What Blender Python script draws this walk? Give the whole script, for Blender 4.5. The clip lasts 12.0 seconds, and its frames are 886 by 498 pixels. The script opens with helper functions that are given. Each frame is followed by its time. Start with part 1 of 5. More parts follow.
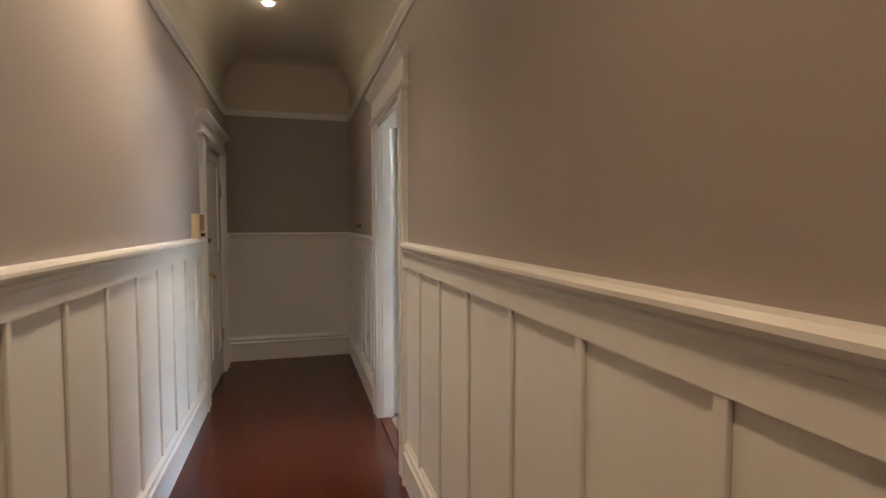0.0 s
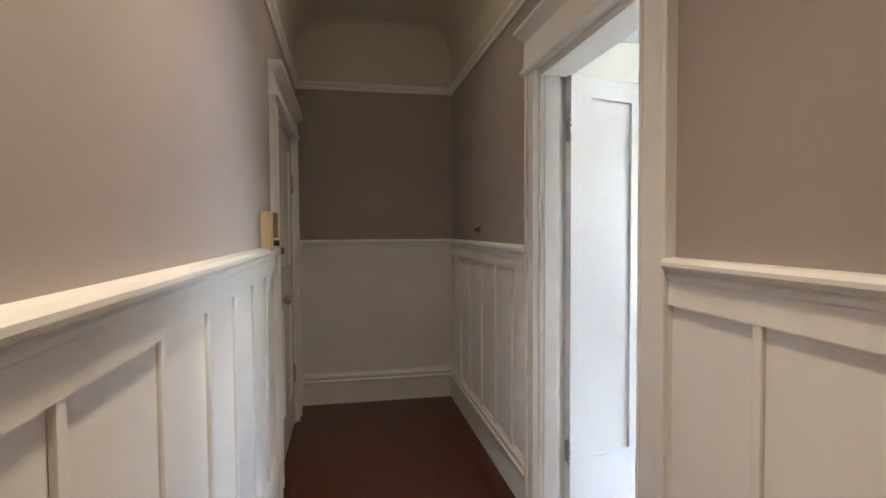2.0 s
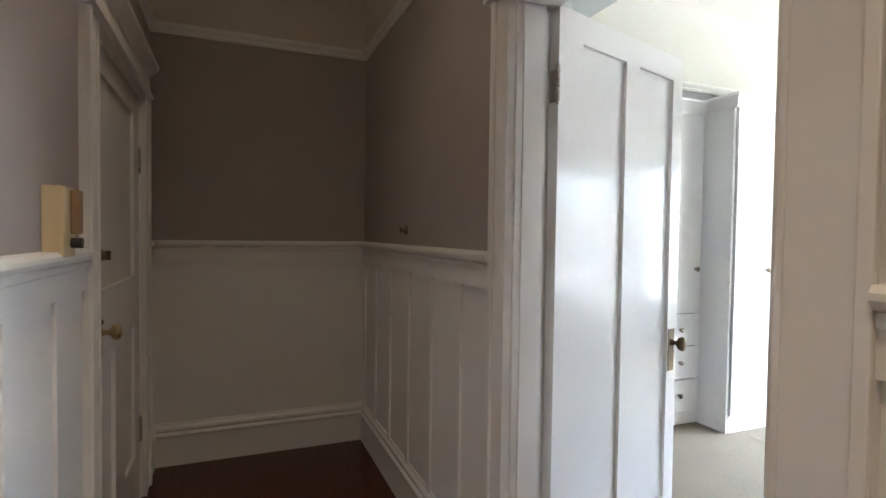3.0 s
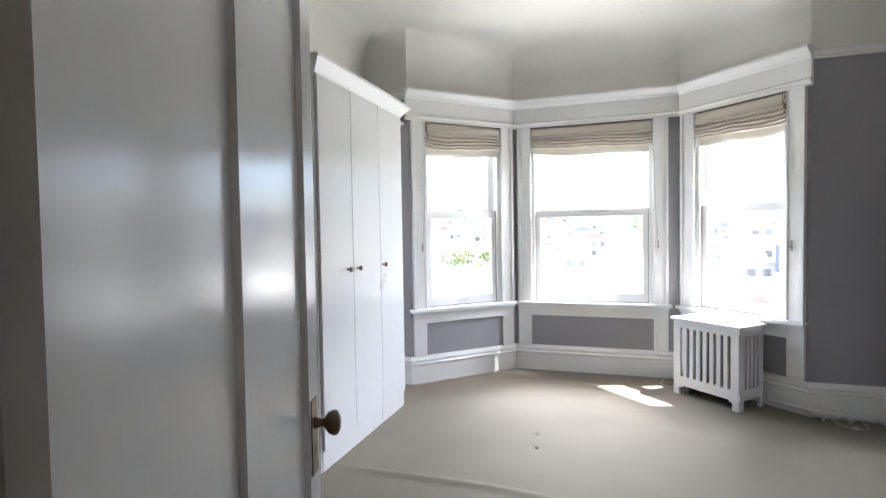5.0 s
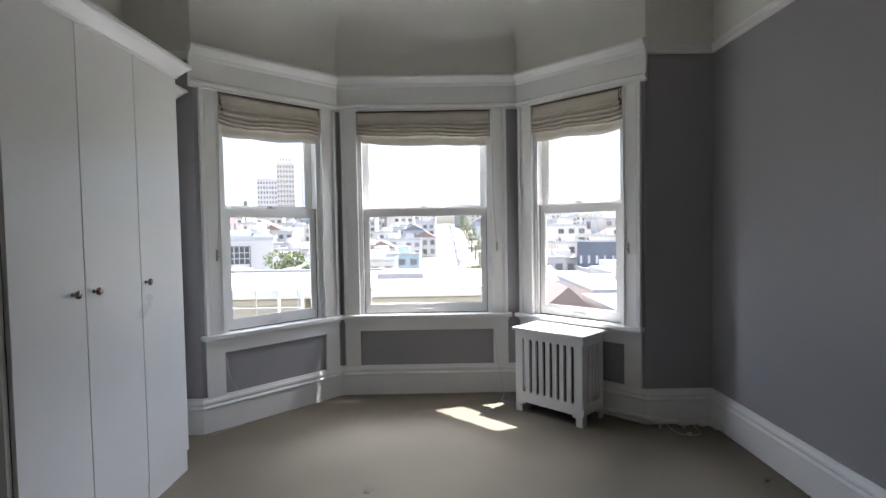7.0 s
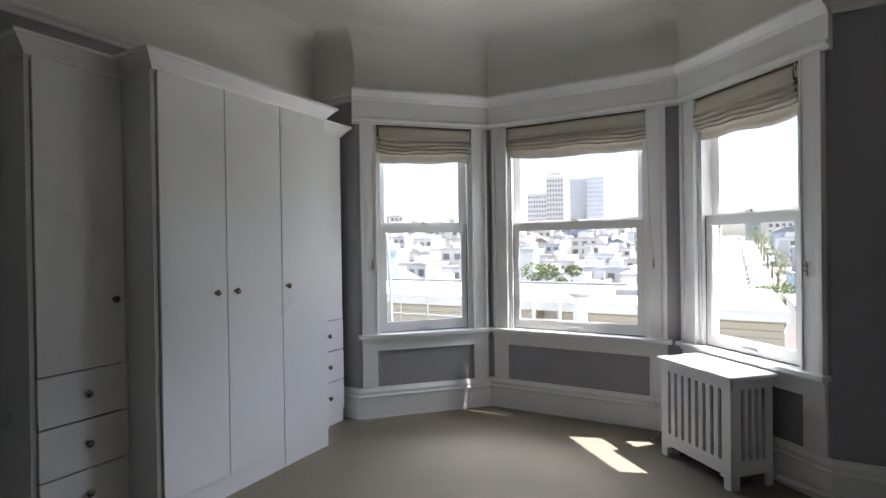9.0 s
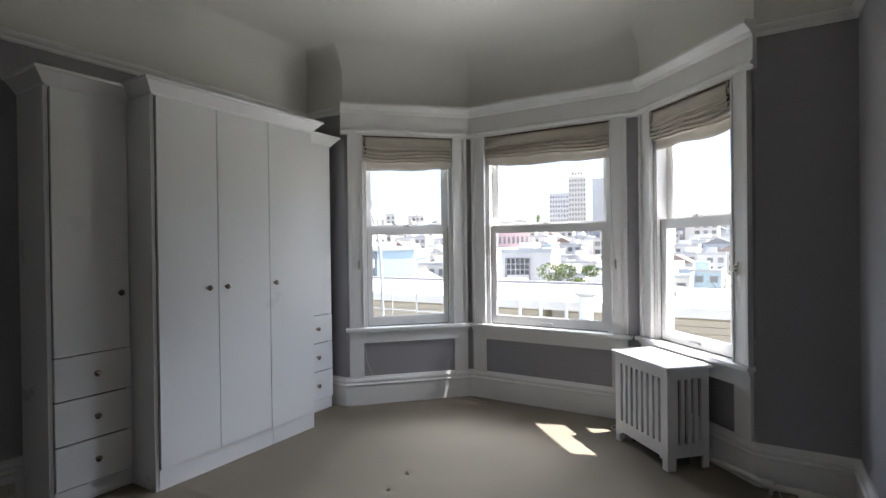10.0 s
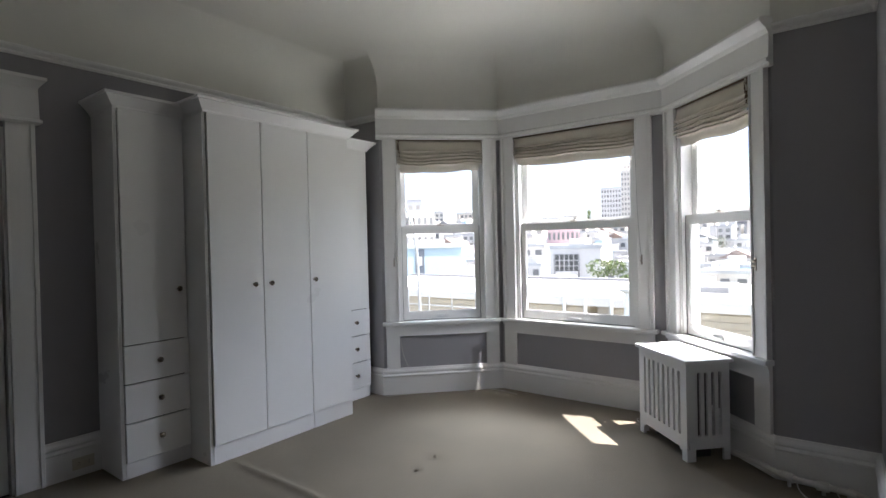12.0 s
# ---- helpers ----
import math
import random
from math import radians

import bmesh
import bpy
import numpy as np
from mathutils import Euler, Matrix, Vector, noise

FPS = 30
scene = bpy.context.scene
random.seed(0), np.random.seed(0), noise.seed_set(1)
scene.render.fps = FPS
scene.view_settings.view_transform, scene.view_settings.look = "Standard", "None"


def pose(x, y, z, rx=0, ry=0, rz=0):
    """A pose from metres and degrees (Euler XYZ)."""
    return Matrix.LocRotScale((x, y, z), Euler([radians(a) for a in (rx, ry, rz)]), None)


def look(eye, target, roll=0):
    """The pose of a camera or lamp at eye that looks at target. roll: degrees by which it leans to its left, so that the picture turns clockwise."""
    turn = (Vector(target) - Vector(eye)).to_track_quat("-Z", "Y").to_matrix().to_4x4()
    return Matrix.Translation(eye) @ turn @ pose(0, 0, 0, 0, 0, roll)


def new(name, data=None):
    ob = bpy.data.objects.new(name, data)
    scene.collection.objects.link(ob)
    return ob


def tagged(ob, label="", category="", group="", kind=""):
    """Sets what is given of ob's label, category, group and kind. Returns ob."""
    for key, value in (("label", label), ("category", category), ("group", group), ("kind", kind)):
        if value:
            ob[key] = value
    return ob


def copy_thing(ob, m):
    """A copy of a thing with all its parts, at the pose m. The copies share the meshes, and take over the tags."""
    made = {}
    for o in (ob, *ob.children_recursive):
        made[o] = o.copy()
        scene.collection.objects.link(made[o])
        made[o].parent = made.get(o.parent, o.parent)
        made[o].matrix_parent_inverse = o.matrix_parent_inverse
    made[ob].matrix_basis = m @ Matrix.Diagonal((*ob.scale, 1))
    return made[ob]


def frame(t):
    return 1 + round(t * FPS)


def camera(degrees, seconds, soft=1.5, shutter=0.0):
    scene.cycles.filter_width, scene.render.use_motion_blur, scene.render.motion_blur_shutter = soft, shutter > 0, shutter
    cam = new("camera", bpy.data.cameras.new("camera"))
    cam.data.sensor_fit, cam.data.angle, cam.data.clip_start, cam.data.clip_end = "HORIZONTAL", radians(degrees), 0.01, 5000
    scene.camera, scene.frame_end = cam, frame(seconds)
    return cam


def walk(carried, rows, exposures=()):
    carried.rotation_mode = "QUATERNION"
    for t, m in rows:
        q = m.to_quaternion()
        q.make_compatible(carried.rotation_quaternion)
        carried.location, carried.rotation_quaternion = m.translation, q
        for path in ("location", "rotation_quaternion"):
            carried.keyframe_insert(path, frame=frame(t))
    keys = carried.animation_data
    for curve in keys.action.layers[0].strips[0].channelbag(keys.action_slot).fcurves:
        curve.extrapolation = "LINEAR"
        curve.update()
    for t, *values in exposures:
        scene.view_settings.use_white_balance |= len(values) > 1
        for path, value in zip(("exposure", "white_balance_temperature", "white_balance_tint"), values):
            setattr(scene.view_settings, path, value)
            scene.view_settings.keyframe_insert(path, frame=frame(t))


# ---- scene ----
cam = camera(81.4, 12.0)
PATH = [
    (0, (-0.554, -3.574, 1.382), (-0.005, -1.653, 1.279), -0.0),
    (0.5, (-0.697, -3.334, 1.373), (-0.343, -1.368, 1.275), -0.2),
    (1, (-0.753, -2.99, 1.363), (-0.519, -1.006, 1.276), 0.2),
    (1.5, (-0.808, -2.602, 1.362), (-0.587, -0.616, 1.284), 0.3),
    (2, (-0.854, -2.2, 1.357), (-0.48, -0.236, 1.28), -0.3),
    (2.5, (-0.854, -1.785, 1.343), (-0.383, 0.158, 1.283), 0.1),
    (2.7, (-0.839, -1.615, 1.335), (-0.273, 0.302, 1.277), 0.5),
    (4.3, (-0.393, -0.682, 1.339), (1.266, 0.434, 1.284), -0.7),
    (4.5, (-0.325, -0.607, 1.346), (1.429, 0.353, 1.293), -0.8),
    (4.7, (-0.246, -0.54, 1.344), (1.58, 0.274, 1.277), -0.7),
    (5, (-0.139, -0.453, 1.334), (1.759, 0.174, 1.267), -0.9),
    (5.5, (0.074, -0.37, 1.331), (2.039, -0.004, 1.26), -1.0),
    (6, (0.247, -0.351, 1.338), (2.238, -0.18, 1.261), -0.8),
    (6.5, (0.441, -0.351, 1.355), (2.44, -0.342, 1.282), -0.8),
    (7, (0.607, -0.389, 1.352), (2.605, -0.392, 1.272), -1.0),
    (7.5, (0.798, -0.534, 1.353), (2.771, -0.215, 1.275), -1.0),
    (7.7, (0.856, -0.609, 1.355), (2.807, -0.171, 1.293), -0.5),
    (9.3, (0.826, -1.467, 1.348), (2.546, -0.446, 1.333), -0.8),
    (9.5, (0.799, -1.561, 1.358), (2.513, -0.53, 1.342), -0.6),
    (10, (0.727, -1.768, 1.354), (2.431, -0.72, 1.34), -0.7),
    (10.5, (0.68, -1.898, 1.367), (2.338, -0.779, 1.361), -0.7),
    (11, (0.663, -1.963, 1.354), (2.289, -0.799, 1.362), -0.7),
    (11.5, (0.649, -1.979, 1.377), (2.267, -0.804, 1.372), -0.7),
    (12, (0.649, -2.007, 1.359), (2.246, -0.802, 1.337), -1.3),
]
walk(cam, [(t, look(eye, target, roll)) for t, eye, target, roll in PATH],
     [(0, 5.42, 6400, 10), (0.5, 5.8, 6300, 10), (1.5, 5.7, 6100, 10), (2.0, 5.6, 5980, 10), (2.7, 5.3, 5980, 10), (4.3, 4.05, 6080, 12),
      (5.0, 3.5, 6150, 14), (5.5, 2.88, 6200, 14), (6.0, 2.58, 6210, 14), (6.5, 2.28, 6220, 14), (7.7, 2.03, 6220, 14), (9.5, 2.0, 6240, 14), (12, 2.12, 6260, 14)])

# ---- light ----
SKY_W, ROOF_W = 49.0, 14.5
SUN_EL, SUN_AZ = radians(65.5), math.atan2(-0.94, 0.33)
world = bpy.data.worlds.new("sky")
scene.world = world
world.use_nodes = True
sky = world.node_tree.nodes.new("ShaderNodeTexSky")
sky.sky_type, sky.sun_disc = "NISHITA", False
sky.air_density, sky.dust_density = 0.8, 3.0
sky.sun_elevation, sky.sun_rotation = SUN_EL, math.pi / 2 - SUN_AZ
background = world.node_tree.nodes["Background"]
background.inputs[1].default_value = 0.135
world.node_tree.links.new(sky.outputs[0], background.inputs[0])


def lamp(name, kind, energy, color, m, **more):
    data = bpy.data.lights.new(name, kind)
    data.energy, data.color = energy, color
    for key, value in more.items():
        setattr(data, key, value)
    ob = new(name, data)
    ob.matrix_world = m
    return ob


sun_way = Vector((math.cos(SUN_AZ) * math.cos(SUN_EL), math.sin(SUN_AZ) * math.cos(SUN_EL), math.sin(SUN_EL)))
lamp("sun", "SUN", 4.6, (1, 0.965, 0.92), look(sun_way * 60, (0, 0, 0)), angle=radians(0.5))


# the sky above and the sunlit roofs below the panes, outside each window of the bay
for wx, wy, turn, wide in ((4.42, -1.38, -45, 0.75), (4.79, -0.255, 0, 1.07), (4.40, 0.835, 45, 0.77)):
    out = Vector((math.cos(radians(turn)), math.sin(radians(turn)), 0))
    here = Vector((wx, wy, 0))
    lamp("sky_light", "AREA", SKY_W * wide, (0.91, 0.955, 1.0), look(here + out * 2.2 + Vector((0, 0, 3.25)), here - out * 1.2 + Vector((0, 0, 0.9))),
         shape="RECTANGLE", size=wide * 1.9, size_y=1.1)
    lamp("roof_light", "AREA", ROOF_W * wide, (1.0, 0.975, 0.94), look(here + out * 2.0 + Vector((0, 0, -0.45)), here - out * 1.6 + Vector((0, 0, 2.0))),
         shape="RECTANGLE", size=wide * 1.9, size_y=1.0)


# ---- materials ----
def mat(name, color, rough=0.5, metal=0.0, vary=0.06, scale=3.0, fine=120.0, bump=0.15, depth=0.001,
        stretch=(1, 1, 1), second=None, coat=0.0, per_object=0.0):
    """Paint, wood, cloth or metal: two scales of colour noise, roughness noise and a fine relief."""
    m = bpy.data.materials.new(name)
    m.use_nodes = True
    nt = m.node_tree
    bsdf = nt.nodes["Principled BSDF"]
    link = nt.links.new
    coord = nt.nodes.new("ShaderNodeTexCoord")
    mapping = nt.nodes.new("ShaderNodeMapping")
    mapping.inputs["Scale"].default_value = stretch
    link(coord.outputs["Object"], mapping.inputs["Vector"])
    big = nt.nodes.new("ShaderNodeTexNoise")
    big.inputs["Scale"].default_value, big.inputs["Detail"].default_value = scale, 4
    small = nt.nodes.new("ShaderNodeTexNoise")
    small.inputs["Scale"].default_value, small.inputs["Detail"].default_value = fine, 3
    link(mapping.outputs[0], big.inputs["Vector"])
    link(mapping.outputs[0], small.inputs["Vector"])
    ramp = nt.nodes.new("ShaderNodeMix")
    ramp.data_type = "RGBA"
    dark = second or tuple(c * (1 - 2 * vary) for c in color)
    ramp.inputs["A"].default_value = (*dark, 1)
    ramp.inputs["B"].default_value = (*color, 1)
    both = nt.nodes.new("ShaderNodeMath")
    both.operation = "MULTIPLY_ADD"
    both.inputs[1].default_value, both.inputs[2].default_value = 0.35, 0.0
    link(small.outputs["Fac"], both.inputs[0])
    add = nt.nodes.new("ShaderNodeMath")
    add.operation = "MULTIPLY_ADD"
    add.inputs[1].default_value = 1.1
    link(big.outputs["Fac"], add.inputs[0])
    link(both.outputs[0], add.inputs[2])
    add.use_clamp = True
    link(add.outputs[0], ramp.inputs["Factor"])
    out = ramp.outputs["Result"]
    if per_object:
        info = nt.nodes.new("ShaderNodeObjectInfo")
        shift = nt.nodes.new("ShaderNodeMapRange")
        shift.inputs["To Min"].default_value, shift.inputs["To Max"].default_value = 1 - per_object, 1 + per_object
        link(info.outputs["Random"], shift.inputs["Value"])
        hsv = nt.nodes.new("ShaderNodeHueSaturation")
        link(shift.outputs[0], hsv.inputs["Value"])
        link(out, hsv.inputs["Color"])
        out = hsv.outputs[0]
    link(out, bsdf.inputs["Base Color"])
    r = nt.nodes.new("ShaderNodeMapRange")
    r.inputs["To Min"].default_value, r.inputs["To Max"].default_value = max(0.02, rough - 0.08), min(1, rough + 0.08)
    link(big.outputs["Fac"], r.inputs["Value"])
    link(r.outputs[0], bsdf.inputs["Roughness"])
    bsdf.inputs["Metallic"].default_value = metal
    bsdf.inputs["Coat Weight"].default_value = coat
    if bump:
        b = nt.nodes.new("ShaderNodeBump")
        b.inputs["Strength"].default_value, b.inputs["Distance"].default_value = bump, depth
        link(small.outputs["Fac"], b.inputs["Height"])
        link(b.outputs[0], bsdf.inputs["Normal"])
    return m


def glass_mat(name):
    m = bpy.data.materials.new(name)
    m.use_nodes = True
    nt = m.node_tree
    nt.nodes.clear()
    out = nt.nodes.new("ShaderNodeOutputMaterial")
    mix = nt.nodes.new("ShaderNodeMixShader")
    clear = nt.nodes.new("ShaderNodeBsdfTransparent")
    clear.inputs[0].default_value = (0.97, 0.985, 0.98, 1)
    gloss = nt.nodes.new("ShaderNodeBsdfGlossy")
    gloss.inputs["Roughness"].default_value = 0.01
    facing = nt.nodes.new("ShaderNodeLayerWeight")
    facing.inputs[0].default_value = 0.5
    power = nt.nodes.new("ShaderNodeMath")
    power.operation = "POWER"
    power.inputs[1].default_value = 5
    nt.links.new(facing.outputs["Facing"], power.inputs[0])
    scaled = nt.nodes.new("ShaderNodeMath")
    scaled.operation = "MULTIPLY_ADD"
    scaled.inputs[1].default_value, scaled.inputs[2].default_value = 0.8, 0.035
    nt.links.new(power.outputs[0], scaled.inputs[0])
    nt.links.new(scaled.outputs[0], mix.inputs[0])
    nt.links.new(clear.outputs[0], mix.inputs[1])
    nt.links.new(gloss.outputs[0], mix.inputs[2])
    nt.links.new(mix.outputs[0], out.inputs[0])
    return m


def glow_mat(name, color, strength):
    m = bpy.data.materials.new(name)
    m.use_nodes = True
    bsdf = m.node_tree.nodes["Principled BSDF"]
    bsdf.inputs["Emission Color"].default_value = (*color, 1)
    bsdf.inputs["Emission Strength"].default_value = strength
    return m


WHITE = mat("white_gloss_paint", (0.80, 0.795, 0.775), 0.32, vary=0.02, fine=60, bump=0.12, depth=0.0008)
DOORPAINT = mat("door_gloss_paint", (0.80, 0.80, 0.79), 0.2, vary=0.02, scale=2, fine=9, bump=0.25, depth=0.0012, stretch=(6, 6, 0.6))
LAMINATE = mat("white_laminate", (0.84, 0.84, 0.83), 0.3, vary=0.012, fine=220, bump=0.05)
HALLWALL = mat("taupe_wall_paint", (0.36, 0.320, 0.305), 0.62, vary=0.03, fine=150, bump=0.2)
ROOMWALL = mat("grey_wall_paint", (0.315, 0.308, 0.318), 0.55, vary=0.03, scale=2, fine=150, bump=0.2)
CEIL = mat("ceiling_paint", (0.71, 0.70, 0.645), 0.75, vary=0.03, scale=1.5, fine=110, bump=0.2)
HALLCEIL = mat("hall_ceiling_paint", (0.62, 0.58, 0.50), 0.75, vary=0.03, scale=1.5, fine=110, bump=0.2)
CARPET = mat("beige_carpet", (0.225, 0.194, 0.144), 0.95, vary=0.1, scale=2.6, fine=300, bump=0.9, depth=0.005)
FLOORWOOD = mat("red_brown_floorboard", (0.085, 0.017, 0.009), 0.22, scale=1.3, fine=6, bump=0,
                stretch=(5, 0.5, 5), second=(0.04, 0.009, 0.006), per_object=0.12)
TUFT = mat("worn_carpet_tuft", (0.17, 0.145, 0.115), 0.95)
# near black: under the floorboards, and for the shade painted behind cupboard seams
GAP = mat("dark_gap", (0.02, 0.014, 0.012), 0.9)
BRONZE = mat("aged_bronze", (0.20, 0.155, 0.10), 0.34, metal=0.9, vary=0.25, scale=30, fine=200, bump=0.2)
BRASS = mat("worn_brass", (0.50, 0.40, 0.22), 0.3, metal=1.0, vary=0.2, scale=25, fine=160, bump=0.15)
NICKEL = mat("brushed_nickel", (0.46, 0.42, 0.37), 0.3, metal=1.0, vary=0.1, scale=30)
KNOBMETAL = mat("dark_brushed_nickel", (0.30, 0.25, 0.20), 0.25, metal=1.0, vary=0.15, scale=30)
CREAM = mat("cream_plastic", (0.62, 0.50, 0.30), 0.4, vary=0.04)
DARKPL = mat("dark_plastic", (0.03, 0.022, 0.02), 0.35)
LINEN = mat("beige_linen", (0.72, 0.67, 0.585), 0.9, vary=0.08, scale=8, fine=500, bump=0.5, depth=0.0015)


def let_light_through(m, share, color):
    """Thin cloth: part of the light that falls on its back comes through."""
    nt = m.node_tree
    bsdf, out = nt.nodes["Principled BSDF"], nt.nodes["Material Output"]
    back = nt.nodes.new("ShaderNodeBsdfTranslucent")
    back.inputs["Color"].default_value = (*color, 1)
    mix = nt.nodes.new("ShaderNodeMixShader")
    mix.inputs[0].default_value = share
    nt.links.new(bsdf.outputs[0], mix.inputs[1])
    nt.links.new(back.outputs[0], mix.inputs[2])
    nt.links.new(mix.outputs[0], out.inputs[0])


let_light_through(LINEN, 0.12, (0.60, 0.56, 0.48))
STRIP = mat("sash_shade_grey", (0.10, 0.10, 0.10), 0.8)
BROWNCLOTH = mat("brown_cord_cloth", (0.13, 0.08, 0.045), 0.9, vary=0.15, fine=200)
CORD = mat("off_white_cord", (0.62, 0.60, 0.55), 0.7)
GREYCORD = mat("grey_cord", (0.25, 0.25, 0.25), 0.6)
IRON = mat("dark_radiator_iron", (0.10, 0.095, 0.09), 0.6, vary=0.15)
PIPE = mat("painted_pipe", (0.66, 0.64, 0.60), 0.5, vary=0.1, scale=20, fine=60, bump=0.5, depth=0.002)
GLASS = glass_mat("window_glass")
BULB = glow_mat("bulb_glow", (1, 0.78, 0.5), 3.5)
FROST = mat("frosted_lampshade_glass", (0.62, 0.68, 0.68), 0.25, vary=0.02)
PLASTIC = mat("ivory_outlet_plastic", (0.60, 0.56, 0.46), 0.4)
EXT_WHITE = mat("white_stucco", (0.60, 0.57, 0.535), 0.85, vary=0.08, scale=0.5, fine=6, bump=0.3, depth=0.02, per_object=0.12)
EXT_CREAM = mat("cream_stucco", (0.68, 0.62, 0.54), 0.85, vary=0.08, scale=0.5, fine=6, per_object=0.12)
EXT_PINK = mat("pink_stucco", (0.62, 0.44, 0.42), 0.85, vary=0.08, scale=0.5, fine=6)
EXT_BLUE = mat("pale_blue_stucco", (0.42, 0.52, 0.57), 0.85, vary=0.05, scale=0.5, fine=6)
EXT_GREY = mat("grey_stucco", (0.36, 0.37, 0.40), 0.85, vary=0.08, scale=0.5, fine=6, per_object=0.2)
EXT_BRICK = mat("red_brick_facade", (0.40, 0.27, 0.24), 0.9, vary=0.1, scale=0.8, fine=8)
EXT_DARK = mat("dark_navy_siding", (0.13, 0.145, 0.17), 0.7, vary=0.1, scale=0.8)
ROOF = mat("flat_roof_membrane", (0.46, 0.46, 0.45), 0.85, vary=0.1, scale=0.3, fine=5)
ROOFDARK = mat("dark_roof_edge", (0.22, 0.22, 0.22), 0.8)
SIDING = mat("tan_clapboard", (0.42, 0.36, 0.275), 0.75, vary=0.06, scale=1, fine=12)
TERRACOTTA = mat("pink_brown_roof_shingle", (0.29, 0.215, 0.18), 0.85, vary=0.12, scale=2, fine=20)
WINDOWDARK = mat("distant_window_glass", (0.20, 0.195, 0.185), 0.55, vary=0.2, scale=0.2, bump=0, per_object=0.4)
DARKGLASS = mat("shaded_window_glass", (0.09, 0.09, 0.085), 0.3, vary=0.2, scale=1.5, bump=0)
CURTAIN = mat("blue_curtain_wall_glass", (0.52, 0.53, 0.54), 0.45, vary=0.2, scale=0.1, bump=0)
STREET = mat("asphalt", (0.24, 0.24, 0.24), 0.9, vary=0.1, scale=0.2, fine=5)
GROUND = mat("hillside_ground", (0.34, 0.33, 0.29), 0.95, vary=0.2, scale=0.03, fine=0.8, second=(0.16, 0.18, 0.11))
LEAF = mat("tree_leaf", (0.12, 0.15, 0.045), 0.7, vary=0.3, scale=1.2, fine=9, bump=0, second=(0.08, 0.11, 0.03))
BARK = mat("tree_bark", (0.14, 0.10, 0.07), 0.9)
METAL = mat("galvanised_metal", (0.5, 0.5, 0.5), 0.45, metal=0.6, vary=0.1)
WHITEMETAL = mat("white_painted_metal", (0.7, 0.7, 0.7), 0.4)


# ---- building blocks ----
def part(name, bm, material, parent=None, label="", kind="", smooth=False):
    me = bpy.data.meshes.new(name)
    bmesh.ops.recalc_face_normals(bm, faces=bm.faces)
    bm.to_mesh(me)
    bm.free()
    me.materials.append(material)
    if smooth:
        for p in me.polygons:
            p.use_smooth = True
    ob = new(name, me)
    if parent:
        ob.parent = parent
    return tagged(ob, label=label, kind=kind)


def thing(name, m, label, category, group="", kind=""):
    ob = new(name)
    ob.empty_display_size = 0.1
    ob.matrix_world = m
    return tagged(ob, label, category, group, kind)


def box(bm, x0, x1, y0, y1, z0, z1, bevel=0.0):
    vs = [bm.verts.new((x, y, z)) for x in (x0, x1) for y in (y0, y1) for z in (z0, z1)]
    faces = [bm.faces.new([vs[i] for i in f]) for f in
             ((0, 1, 3, 2), (4, 6, 7, 5), (0, 4, 5, 1), (2, 3, 7, 6), (0, 2, 6, 4), (1, 5, 7, 3))]
    if bevel:
        edges = {e for f in faces for e in f.edges}
        bmesh.ops.recalc_face_normals(bm, faces=faces)
        bmesh.ops.bevel(bm, geom=list(edges), offset=bevel, segments=2, affect="EDGES", profile=0.6)
    return bm


def boxes(*rows, bevel=0.0):
    bm = bmesh.new()
    for r in rows:
        box(bm, *r, bevel=bevel)
    return bm


def cyl(bm, a, b, r0, r1=None, n=16):
    a, b = Vector(a), Vector(b)
    m = Matrix.Translation((a + b) / 2) @ (b - a).to_track_quat("Z", "Y").to_matrix().to_4x4()
    bmesh.ops.create_cone(bm, cap_ends=True, segments=n, radius1=r0, radius2=r0 if r1 is None else r1,
                          depth=(b - a).length, matrix=m)
    return bm


def lathe(bm, profile, m=None, n=20):
    """profile: (radius, height) from the base up, turned round z and laid by m."""
    m = m or Matrix()
    rings = []
    for r, h in profile:
        if r < 1e-5:
            rings.append([bm.verts.new(m @ Vector((0, 0, h)))])
        else:
            rings.append([bm.verts.new(m @ Vector((r * math.cos(i * math.tau / n), r * math.sin(i * math.tau / n), h))) for i in range(n)])
    for a, b in zip(rings, rings[1:]):
        for i in range(n):
            j = (i + 1) % n
            quad = [a[i % len(a)], a[j % len(a)], b[j % len(b)], b[i % len(b)]]
            quad = list(dict.fromkeys(quad))
            if len(quad) > 2:
                bm.faces.new(quad)
    for ring in (rings[0], rings[-1]):
        if len(ring) > 2:
            bm.faces.new(ring)
    return bm


def offsets(path, d, closed):
    """The path moved d to its left, with mitred corners."""
    pts, n, out = [Vector(p) for p in path], len(path), []
    for i in range(n):
        before = (pts[i] - pts[i - 1]).normalized() if closed or i else None
        after = (pts[(i + 1) % n] - pts[i]).normalized() if closed or i < n - 1 else None
        before, after = before or after, after or before
        na, nb = Vector((-before.y, before.x)), Vector((-after.y, after.x))
        out.append(pts[i] + (na + nb) * (d / (1 + na.dot(nb))))
    return out


def sweep(bm, path, profile, closed=False):
    """A moulding: the profile of (out to the left, height) carried along a path in plan."""
    cols = [[bm.verts.new((p.x, p.y, z)) for p in offsets(path, d, closed)] for d, z in profile]
    n = len(path)
    for a, b in zip(cols, cols[1:] + cols[:1]):
        for i in range(n if closed else n - 1):
            j = (i + 1) % n
            bm.faces.new((a[i], a[j], b[j], b[i]))
    if not closed:
        for i in (0, n - 1):
            bm.faces.new([c[i] for c in cols])
    return bm


